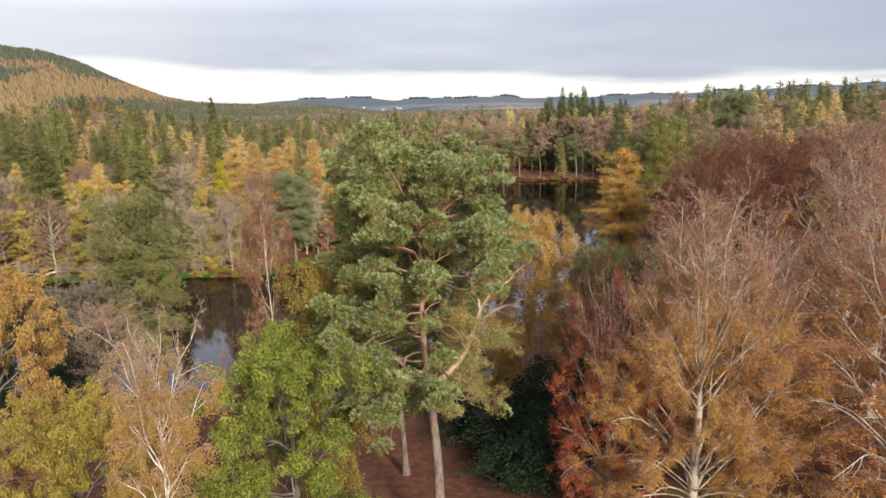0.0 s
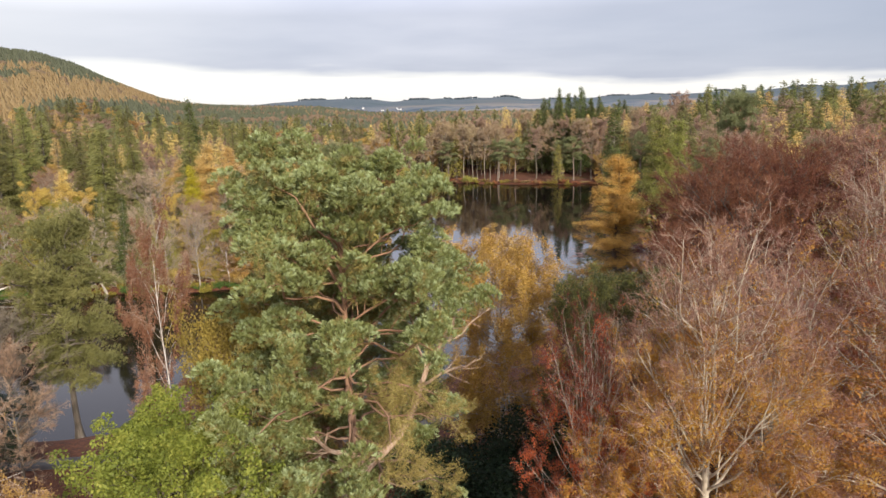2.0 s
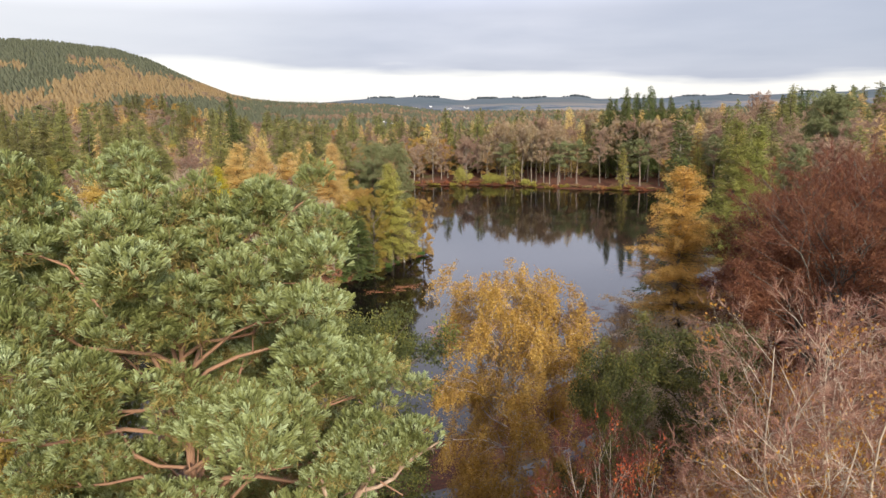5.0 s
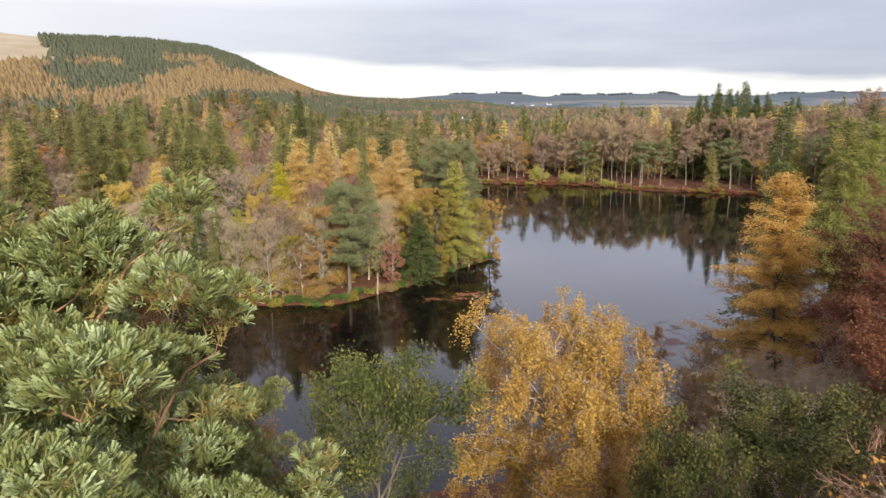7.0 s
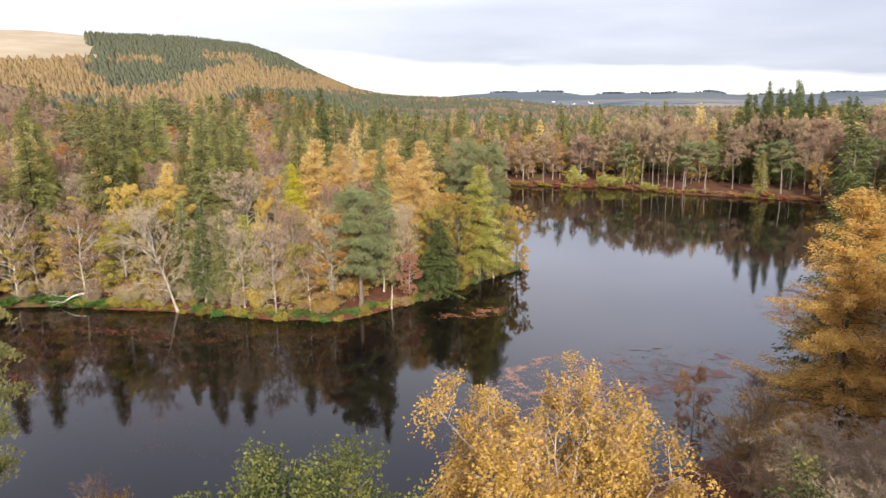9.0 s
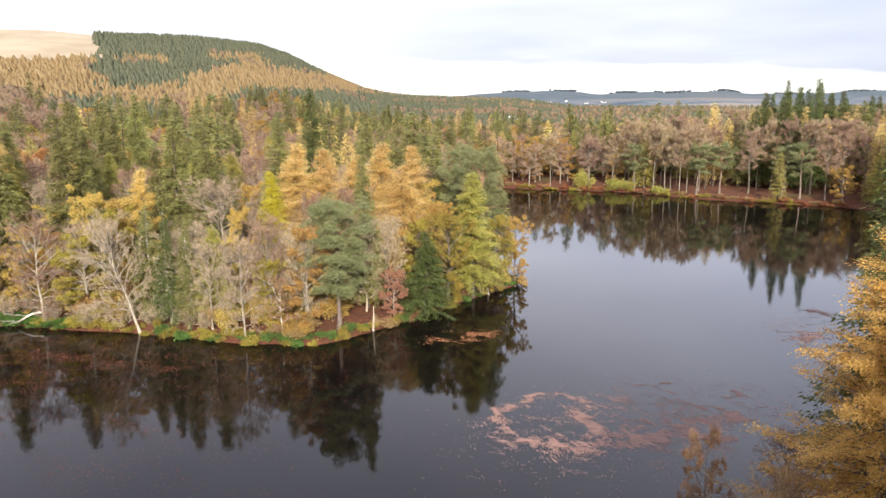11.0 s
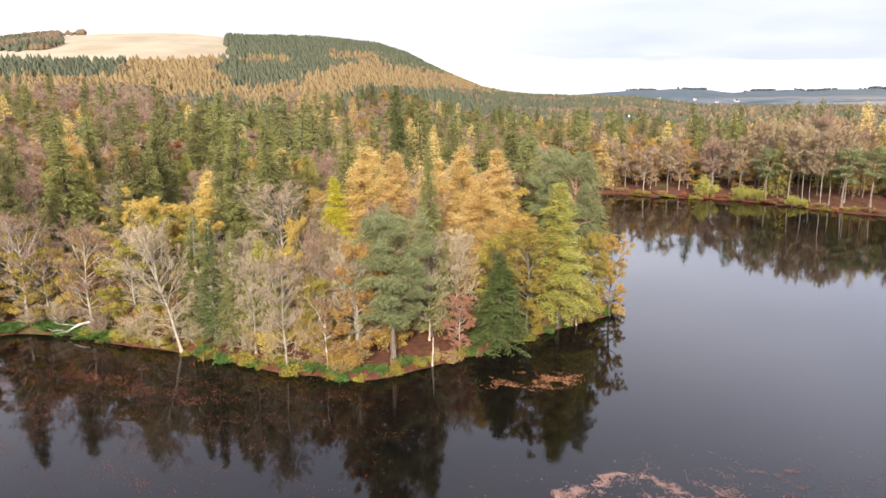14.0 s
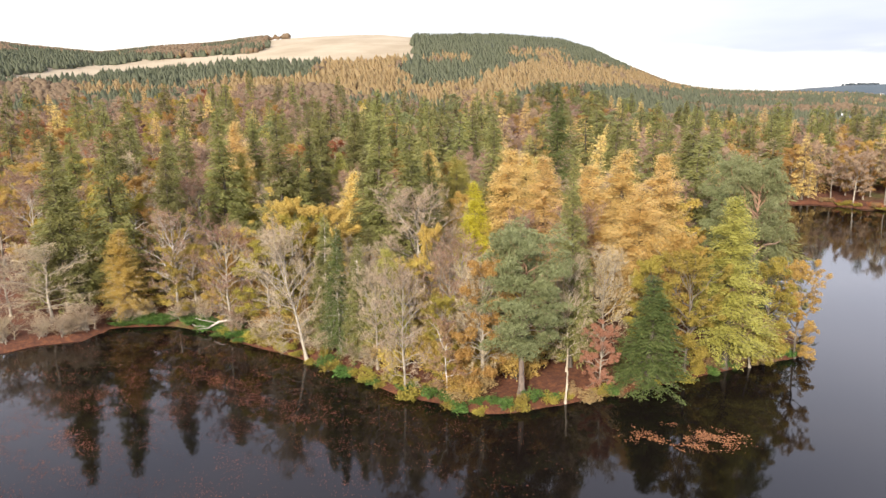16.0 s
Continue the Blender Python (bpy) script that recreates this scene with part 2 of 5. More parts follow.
def ground_material():
    m, t, p = material("leaf_strewn_ground")
    add, link, math_, ramp, mix, noise_ = node_tools(t)
    co = add("ShaderNodeTexCoord").outputs["Object"]
    n1, n2, n3 = noise_(co, 0.06, 4), noise_(co, 1.2, 5, 0.7), noise_(co, 9.0, 3, 0.7)
    litter = ramp(math_("ADD", math_("MULTIPLY", n2, 0.6), math_("MULTIPLY", n3, 0.4)), [(0.32, (0.03, 0.012, 0.007)), (0.5, (0.115, 0.038, 0.016)), (0.68, (0.24, 0.09, 0.033))])
    grass = ramp(n2, [(0.35, (0.06, 0.06, 0.015)), (0.6, (0.16, 0.13, 0.035))])
    col = mix(ramp(n1, [(0.58, (0, 0, 0)), (0.7, (1, 1, 1))]), litter, grass)
    # far fields: pale hay on the hill, haze-blued green and grey beyond
    sep = add("ShaderNodeSeparateXYZ")
    link(co, sep.inputs[0])
    hay = ramp(noise_(co, 0.012, 6, 0.6), [(0.36, (0.34, 0.26, 0.16)), (0.62, (0.45, 0.36, 0.24))])
    col = mix(ramp(math_("DIVIDE", sep.outputs[2], 200.0), [(0.30, (0, 0, 0)), (0.36, (1, 1, 1))]), col, hay)
    # the blue of distant haze is mixed into these field and crest colours
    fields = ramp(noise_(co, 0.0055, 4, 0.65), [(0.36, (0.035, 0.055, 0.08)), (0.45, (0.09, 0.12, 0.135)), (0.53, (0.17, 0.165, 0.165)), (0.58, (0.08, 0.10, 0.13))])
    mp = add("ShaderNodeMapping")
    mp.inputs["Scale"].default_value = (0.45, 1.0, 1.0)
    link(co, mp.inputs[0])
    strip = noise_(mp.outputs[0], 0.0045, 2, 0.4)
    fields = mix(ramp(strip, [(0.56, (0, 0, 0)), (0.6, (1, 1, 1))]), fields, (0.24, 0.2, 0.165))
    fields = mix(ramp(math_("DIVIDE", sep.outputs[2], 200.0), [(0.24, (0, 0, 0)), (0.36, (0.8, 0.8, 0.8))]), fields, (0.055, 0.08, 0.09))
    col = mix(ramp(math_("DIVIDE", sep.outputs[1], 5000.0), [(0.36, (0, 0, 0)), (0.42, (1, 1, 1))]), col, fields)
    link(col, p.inputs["Base Color"])
    p.inputs["Roughness"].default_value = 0.95
    bp = add("ShaderNodeBump")
    bp.inputs["Strength"].default_value, bp.inputs["Distance"].default_value = 0.6, 0.08
    link(n3, bp.inputs["Height"])
    link(bp.outputs[0], p.inputs["Normal"])
    return m


def water_material():
    m, t, p = material("dark_lake_water")
    add, link, math_, ramp, mix, noise_ = node_tools(t)
    co = add("ShaderNodeTexCoord").outputs["Object"]
    n = noise_(co, 0.05, 3)
    col = ramp(n, [(0.35, (0.004, 0.003, 0.003)), (0.7, (0.010, 0.007, 0.005))])
    link(col, p.inputs["Base Color"])
    p.inputs["Roughness"].default_value, p.inputs["IOR"].default_value = 0.03, 1.333
    mp = add("ShaderNodeMapping")
    mp.inputs["Scale"].default_value = (1.0, 2.2, 1.0)
    mp.inputs["Rotation"].default_value = (0, 0, radians(25))
    link(co, mp.inputs[0])
    bp = add("ShaderNodeBump")
    bp.inputs["Strength"].default_value, bp.inputs["Distance"].default_value = 0.03, 0.1
    link(noise_(mp.outputs[0], 0.9, 3, 0.5), bp.inputs["Height"])
    link(bp.outputs[0], p.inputs["Normal"])
    return m


# ---- the lie of the land ----
LAKE = np.array([(-113, 131), (-113, 136), (-109, 142), (-112.6, 149), (-105.5, 156), (-94.5, 159.4), (-85.5, 159.2), (-72.5, 160.8), (-59.7, 161), (-52.4, 160.6),
                 (-45.4, 162.1), (-39.5, 163), (-36.8, 165.4), (-32.8, 172.5), (-27.9, 182), (-22, 195.5), (-16.6, 206), (-13.6, 211.4), (-20, 224), (-40, 258), (-68, 320),
                 (-78, 370), (-55, 391), (-32, 386), (-11, 387), (5, 383), (17, 376), (29, 368), (49, 362), (83, 354)]
                + [(96, 338), (92, 300), (78, 250), (58, 190), (38, 148), (30, 136), (25, 130.6), (17, 122.6), (12.6, 118), (2, 104), (-13, 96), (-35, 91.5), (-46, 89), (-57, 88), (-100, 84), (-120, 92), (-120, 112)], float)


def shore(x, y):
    """Distance to the lake's edge in metres, negative on the water."""
    p = np.stack([np.asarray(x, float), np.asarray(y, float)], -1)
    best, inside = np.full(p.shape[:-1], 1e9), np.zeros(p.shape[:-1], bool)
    for a, b in zip(LAKE, np.roll(LAKE, -1, 0)):
        d, w = b - a, p - a
        s = np.clip((w @ d) / (d @ d), 0, 1)
        best = np.minimum(best, np.hypot(*np.moveaxis(w - s[..., None] * d, -1, 0)))
        cross = ((a[1] > p[..., 1]) != (b[1] > p[..., 1])) & (p[..., 0] < (b[0] - a[0]) * (p[..., 1] - a[1]) / (b[1] - a[1] + 1e-12) + a[0])
        inside ^= cross
    return np.where(inside, -best, best)


def step(v, a, b):
    s = np.clip((v - a) / (b - a), 0, 1)
    return s * s * (3 - 2 * s)


# the ridge: bearing to the left, its height above the eye in degrees, and how far it lies
RIDGE_AZ = [-180, -120, -60, -10, 6, 11, 15, 19, 21, 23, 25.3, 27.2, 29, 31.5, 36, 42, 45, 50, 54.5, 58, 62, 66, 71, 76, 100, 150, 180]
RIDGE_EL = [0, 0, 0, -0.5, -0.3, 0.3, 0.45, 0.6, 0.8, 1.2, 2.1, 2.9, 3.8, 4.55, 5.0, 5.05, 5.5, 5.37, 5.0, 4.5, 4.2, 3.7, 4.1, 4.6, 3, 0, 0]
RIDGE_FAR = [1500, 1500, 1500, 1500, 1500, 1500, 1500, 1500, 1500, 1500, 1480, 1450, 1400, 1350, 1280, 1230, 1300, 1350, 1400, 1450, 1500, 1500, 1500, 1500, 1500, 1500, 1500]
HILLS_AZ = [-180, -60, -32, -26, -18, -13, -10, -5, -1, 4, 6.5, 10, 14, 20, 60, 180]
HILLS_EL = [0.3, 0.8, 1.05, 0.9, 0.75, 0.78, 0.6, 0.92, 0.95, 0.9, 1.08, 1.2, 0.9, 0.6, 0.3, 0.3]


def bearing(x, y):
    dx, dy = np.asarray(x, float) - 12, np.asarray(y, float) - 80
    return np.degrees(np.arctan2(-dx, dy)), np.hypot(dx, dy)


def ground(x, y):
    x, y = np.asarray(x, float), np.asarray(y, float)
    d = shore(x, y)
    land = 0.7 * (1 - np.exp(-np.maximum(d, 0) / 0.8)) + 0.065 * np.minimum(np.maximum(d, 0), 110)
    az, r = bearing(x, y)
    el, far = np.interp(az, RIDGE_AZ, RIDGE_EL), np.interp(az, RIDGE_AZ, RIDGE_FAR)
    top = 38 + far * np.tan(np.radians(el))
    rise = np.clip((r - 300) / (far - 300), 0, 1)
    land = land + (top - 8) * (0.35 * rise + 0.65 * step(rise, 0, 1)) * (rise > 0)
    land = land * (1 - step(r, far * 1.1, far * 1.6)) + 12 * step(r, far * 1.1, far * 1.6)
    far_el = np.interp(az, HILLS_AZ, HILLS_EL)
    lump = 0.05 * np.sin(az * 1.1) + 0.035 * np.sin(az * 2.3 + 1)
    land = land + (26 + 4300 * np.tan(np.radians(far_el + lump))) * (0.45 * np.clip((r - 2300) / 2000, 0, 1) + 0.55 * step(r, 2600, 4300))
    return np.where(d > 0, land, np.maximum(0.35 * d, -3.0))


def part(name, mesh, mat, parent=None, label=""):
    if isinstance(mesh, bmesh.types.BMesh):
        bm, mesh = mesh, bpy.data.meshes.new(name)
        bm.to_mesh(mesh)
        bm.free()
    ob = new(name, mesh)
    if mat is not None:
        if not mesh.materials:
            mesh.materials.append(mat)
        if mesh.materials[0] != mat:
            ob.material_slots[0].link = "OBJECT"
            ob.material_slots[0].material = mat
    ob.parent = parent
    return tagged(ob, label)


def mesh_of(name, chunks, smooth=False):
    """One mesh out of (verts, faces) chunks; faces are rows of 3 or 4 indices."""
    m = bpy.data.meshes.new(name)
    verts, loops, sizes, at = [], [], [], 0
    for v, fcs in chunks:
        v, fcs = np.asarray(v, np.float32).reshape(-1, 3), np.asarray(fcs, np.int64)
        if not len(fcs):
            continue
        verts.append(v)
        loops.append((fcs + at).ravel())
        sizes.append(np.full(len(fcs), fcs.shape[1]))
        at += len(v)
    verts, loops, sizes = np.concatenate(verts), np.concatenate(loops).astype(np.int32), np.concatenate(sizes).astype(np.int32)
    m.vertices.add(len(verts))
    m.vertices.foreach_set("co", verts.ravel())
    m.loops.add(len(loops))
    m.loops.foreach_set("vertex_index", loops)
    m.polygons.add(len(sizes))
    m.polygons.foreach_set("loop_start", np.r_[0, np.cumsum(sizes)[:-1]].astype(np.int32))
    m.polygons.foreach_set("use_smooth", np.full(len(sizes), smooth))
    m.update(calc_edges=True)
    return m


def spaced(lo, a, b, hi, fine, grow=1.16):
    mid = np.arange(a, b + fine / 2, fine)
    out, s = [], fine
    while not out or (out[-1] if out else 0) < max(hi - b, a - lo):
        s *= grow
        out.append((out[-1] if out else 0) + s)
    out = np.array(out)
    return np.r_[np.maximum(a - out, lo)[::-1][-len(out[out < a - lo + s]):], mid, np.minimum(b + out, hi)[: len(out)]]


def make_ground():
    xs, ys = np.unique(spaced(-4700, -150, 110, 4700, 2.0, 1.13)), np.unique(spaced(-1500, 30, 404, 4600, 2.0, 1.10))
    gx, gy = np.meshgrid(xs, ys)
    z = ground(gx, gy)
    wob = np.array([noise.noise((a * 0.11, b * 0.11, 0)) for a, b in zip(gx.ravel(), gy.ravel())]).reshape(gx.shape)
    z = z + np.where(shore(gx, gy) > 0.5, 0.3 * wob, 0)
    n, k = len(xs), len(ys)
    i = (np.arange(k - 1)[:, None] * n + np.arange(n - 1)).ravel()
    m = mesh_of("ground", [(np.stack([gx, gy, z], -1).reshape(-1, 3), np.stack([i, i + 1, i + n + 1, i + n], -1))], True)
    tagged(part("ground", m, ground_material()), "leaf-strewn woodland floor rising to hills and haze-blued far fields", "ground", kind="structure")
    bm = bmesh.new()
    bm.faces.new([bm.verts.new((px, py, 0)) for px, py in ((-134, 76), (112, 76), (112, 402), (-134, 402))])
    tagged(part("water", bm, water_material()), "dark still lake mirroring the autumn woods", "lake", kind="structure")


make_ground()


# ---- building blocks of trees ----
def unit(v):
    return v / np.maximum(np.linalg.norm(v, axis=-1, keepdims=True), 1e-9)


def side_of(rng, d):
    return unit(np.cross(d, unit(rng.normal(size=d.shape))))


class Limbs:
    """Bent branches: start, bend and end points, thickness at both ends."""

    def __init__(self, a, b, c, r0, r1):
        self.a, self.b, self.c, self.r0, self.r1 = a, b, c, r0, r1
        self.n, self.length = len(a), np.linalg.norm(c - a, axis=1)
        self.crook, self.phase = 0.035, 40 * (a.sum(1) + c[:, 0] * 3.1 + c[:, 1] * 1.7)
        d = unit(c - a)
        self.s1 = unit(np.cross(d, [[0.31, 0.22, 0.93]]))
        self.s2 = np.cross(d, self.s1)

    def at(self, i, t):
        ph, k = self.phase[i], self.crook * self.length[i]
        o1, o2 = k * (np.sin(7 * t + ph) - np.sin(ph)), k * (np.sin(9.5 * t + 2 * ph) - np.sin(2 * ph)) * 0.8
        t = t[:, None]
        return (1 - t) ** 2 * self.a[i] + 2 * t * (1 - t) * self.b[i] + t * t * self.c[i] + o1[:, None] * self.s1[i] + o2[:, None] * self.s2[i]

    def way(self, i, t):
        t = t[:, None]
        return unit((1 - t) * (self.b[i] - self.a[i]) + t * (self.c[i] - self.b[i]))

    def tubes(self, rings=4, sides=5, keep=None):
        k = np.arange(self.n) if keep is None else keep
        n = len(k)
        t = np.linspace(0, 1, rings)
        i, tt = np.repeat(k, rings), np.tile(t, n)
        p, w = self.at(i, tt), self.way(i, tt)
        ref = np.where(np.abs(w[:, 2:]) > 0.9, [[1.0, 0, 0]], [[0, 0, 1.0]])
        u = unit(np.cross(w, ref))
        v = np.cross(w, u)
        r = self.r0[i] * (1 - tt) + self.r1[i] * tt
        ang = np.arange(sides) * 2 * np.pi / sides
        ring = p[:, None] + r[:, None, None] * (np.cos(ang)[None, :, None] * u[:, None] + np.sin(ang)[None, :, None] * v[:, None])
        base = (np.arange(n)[:, None] * rings + np.arange(rings - 1)).ravel()[:, None] * sides
        j = np.arange(sides)
        f = np.stack([base + j, base + (j + 1) % sides, base + sides + (j + 1) % sides, base + sides + j], -1).reshape(-1, 4)
        return ring.reshape(-1, 3), f

    def kids(self, rng, per, t0, t1, angle, ratio, up=0.15, droop=0.0, thin=0.45, taper=0.6):
        n = self.n * per
        i = np.repeat(np.arange(self.n), per)
        t = np.clip(t0 + (t1 - t0) * ((np.tile(np.arange(per), self.n) + rng.random(n)) / per), 0, 1)
        p, w = self.at(i, t), self.way(i, t)
        th = np.radians(rng.uniform(*angle, n))[:, None]
        d = unit(w * np.cos(th) + side_of(rng, w) * np.sin(th) + [0, 0, up])
        L = self.length[i] * rng.uniform(*ratio, n) * (1 - taper * (t - t0) / max(t1 - t0, 1e-6) * 0.7)
        b = p + d * L[:, None] * 0.5 + rng.normal(size=(n, 3)) * L[:, None] * 0.07
        c = p + d * L[:, None] + np.array([0, 0, 1]) * (L * (up * 0.5 - droop))[:, None]
        r0 = (self.r0[i] * (1 - t) + self.r1[i] * t) * thin
        return Limbs(p, b, c, r0, r0 * 0.4)

    def some(self, rng, n, t0=0.2, t1=1.0):
        """n random places along the branches, with their ways."""
        i = rng.choice(self.n, n, p=self.length / self.length.sum())
        t = rng.uniform(t0, t1, n)
        return self.at(i, t), self.way(i, t)


def cards(p, u, w, length, width):
    """Small diamond-shaped leaves: root, way, side."""
    length, width = np.broadcast_to(length, len(p))[:, None], np.broadcast_to(width, len(p))[:, None]
    nrm = np.cross(u, w) * width * 0.18
    m = p + u * length * 0.45
    v = np.stack([p, m + w * width * 0.5 + nrm, p + u * length, m - w * width * 0.5 + nrm], 1)
    return v.reshape(-1, 3), np.arange(4 * len(p)).reshape(-1, 4)


def blades(p, u, length, width, rng):
    """Thin three-sided twigs or needles."""
    w = side_of(rng, u) * np.broadcast_to(width, len(p))[:, None] * 0.5
    v = np.stack([p - w, p + w, p + u * np.broadcast_to(length, len(p))[:, None]], 1)
    return v.reshape(-1, 3), np.arange(3 * len(p)).reshape(-1, 3)


def sprigs(p, u, length, width, rng, bend=0.45, fork=True):
    """Forked twigs, bent half way, each with two side shoots."""
    n = len(p)
    L = np.broadcast_to(length, n)[:, None]
    w = side_of(rng, u) * np.broadcast_to(width, n)[:, None] * 0.5
    s1 = side_of(rng, u)
    m = p + u * L * 0.5
    tip = m + unit(u + s1 * bend + [0, 0, 0.12]) * L * 0.5
    a, b = m + unit(u - s1 * 0.9) * L * 0.38, p + u * L * 0.25 + unit(u + s1 * 1.1) * L * 0.4
    v = np.stack([p - w, p + w, m + w * 0.75, m - w * 0.75, tip, a, b], 1)
    f = [(0, 1, 2), (0, 2, 3), (3, 2, 4)] + ([(3, 2, 5), (0, 1, 6)] if fork else [])
    return v.reshape(-1, 3), (np.arange(n)[:, None, None] * 7 + np.array(f)).reshape(-1, 3)


def leaf_cloud(rng, p, w, size, fuzz):
    n = len(p)
    p = p + rng.normal(size=(n, 3)) * fuzz
    u = unit(w * 0.4 + rng.normal(size=(n, 3)) * 0.8 + [0, 0, -0.25])
    s = size * rng.uniform(0.7, 1.3, n)
    return cards(p, u, side_of(rng, u), s, s * 0.75)


def leaf_clumps(rng, hubs, leaves, radius, size):
    """Leaves lying like scales on many small rounded clumps round the hubs."""
    wide = radius * rng.uniform(0.5, 1.3, len(hubs))
    i = rng.choice(len(hubs), leaves, p=wide ** 2 / (wide ** 2).sum())
    d = unit(rng.normal(size=(leaves, 3)) + [0, 0, 0.35])
    p = hubs[i] + d * (wide[i] * rng.uniform(0.55, 1.05, leaves))[:, None] * [1, 1, 0.75]
    face = unit(d + rng.normal(size=(leaves, 3)) * 0.45)
    u = unit(np.cross(face, rng.normal(size=(leaves, 3))) + [0, 0, -0.2])
    s = size * rng.uniform(0.65, 1.35, leaves)
    return cards(p, u, unit(np.cross(face, u)), s, s * 0.7)


def stem(rng, h, r, lean=(0, 0), wob=0.02, top=0.12, flare=1.5):
    a, c = np.zeros((1, 3)), np.array([[lean[0], lean[1], h]], float)
    b = (a + c) / 2 + rng.normal(size=(1, 3)) * h * wob
    s = Limbs(a, b, c, np.array([r]), np.array([r * top]))
    s.crook = 0.006
    return s


def stem_mesh(s, rings=12, sides=9, flare=1.6):
    v, f = s.tubes(rings, sides)
    v = v.reshape(rings, sides, 3)
    mid = v[0].mean(0)
    v[0] = mid + (v[0] - mid) * flare * (1 + 0.18 * np.sin(np.arange(sides) * 2.1))[:, None]
    v[0, :, 2] -= 0.4
    return v.reshape(-1, 3), f


def limbs_in(rng, trunk, h, base, radius, count, low_el, top_el, thick, skew=0.0, shape=1.0):
    """Main limbs that reach an egg-shaped outline from the trunk."""
    t = np.sort(base + (0.97 - base) * (np.arange(count) + rng.random(count)) / count)
    p = trunk.at(np.zeros(count, int), t)
    az = np.arange(count) * 2.4 + rng.normal(size=count) * 0.4
    s = (t - base) / (1 - base)
    el = np.radians(low_el + (top_el - low_el) * s + rng.normal(size=count) * 8)
    out = radius * np.sqrt(np.clip(1 - (2 * np.clip(s, 0.02, 1) - 0.72) ** 2 / 1.7, 0.08, 1)) ** shape * rng.uniform(0.75, 1.08, count)
    L = np.minimum(out / np.maximum(np.cos(el), 0.25), (h - p[:, 2]) * 1.1 / np.maximum(np.sin(el), 0.12) + 0.6)
    d = np.stack([np.cos(az) * np.cos(el), np.sin(az) * np.cos(el), np.sin(el)], -1)
    b = p + d * L[:, None] * 0.5 + np.array([0, 0, 1]) * (L * 0.08)[:, None] + rng.normal(size=(count, 3)) * L[:, None] * 0.05
    c = p + d * L[:, None] + rng.normal(size=(count, 3)) * L[:, None] * 0.06
    r0 = np.minimum(thick * (L / L.max()) ** 0.7, trunk.r0[0] * (1 - 0.85 * t))
    return Limbs(p, b, c, r0, r0 * 0.25)


def broadleaf(seed, h, radius, base=0.22, limbs=16, leaves=3500, size=0.42, twigs=0, twig_len=0.9, thick=0.16, trunk_r=0.28, sub=(6, 5), lean=(0, 0), els=(12, 72), weep=0.0, fuzz=0.35, low_only=1.0, bare_top=0.0, fine_rings=2, twig_w=0.045, clump=0.0):
    """Trunk-with-limbs mesh and crown mesh of a broad-leaved tree; leaves=0 gives a bare one."""
    rng = np.random.default_rng(seed)
    s = stem(rng, h * 0.9, trunk_r, lean)
    l1 = limbs_in(rng, s, h, base, radius, limbs, els[0], els[1], thick)
    l2 = l1.kids(rng, sub[0], 0.25, 1.0, (25, 60), (0.30, 0.5), up=0.12, thin=0.55)
    l3 = l2.kids(rng, sub[1], 0.2, 1.0, (20, 60), (0.35, 0.6), up=0.06, droop=weep * 0.4, thin=0.55)
    wood = [stem_mesh(s), l1.tubes(7, 6), l2.tubes(fine_rings + 1, 4), l3.tubes(fine_rings, 3)]
    crown, fine = [], []
    if twigs:
        p, w = l3.some(rng, twigs, 0.1, 1.0)
        u = unit(w + rng.normal(size=w.shape) * 0.4 + [0, 0, 0.16 - weep])
        fine.append(sprigs(p, u, twig_len * rng.uniform(0.5, 1.3, twigs), twig_w, rng))
    if leaves:
        p, w = l3.some(rng, leaves, 0.1, 1.0)
        if clump:
            hubs = np.concatenate([l3.c, l2.c, l2.at(np.arange(l2.n), np.full(l2.n, 0.6))])
            crown.append(leaf_clumps(rng, hubs, leaves, clump, size))
            p = p[:0]
        if bare_top and len(p):
            keep = rng.random(leaves) > step(p[:, 2] / h, 1 - bare_top - 0.15, 1 - bare_top + 0.15)
            p, w = p[keep], w[keep]
        if weep and len(p):
            k = max(len(p) // 14, 1)
            i = rng.integers(0, k, len(p))
            fall = rng.random(len(p))
            out = unit(p[:k] * [1, 1, 0]) * 0.35 + rng.normal(size=(k, 3)) * 0.12
            p = p[i] + (out[i] * np.sqrt(fall)[:, None] + np.array([0, 0, -1]) * fall[:, None]) * (weep * rng.uniform(0.5, 2.4, k))[i][:, None]
            w = w[i]
        if len(p):
            crown.append(leaf_cloud(rng, p, w, size, fuzz * (0.35 if weep else 1)))
    return mesh_of("trunk", wood, True), mesh_of("crown", crown) if crown else None, mesh_of("twig_canopy", fine) if fine else None


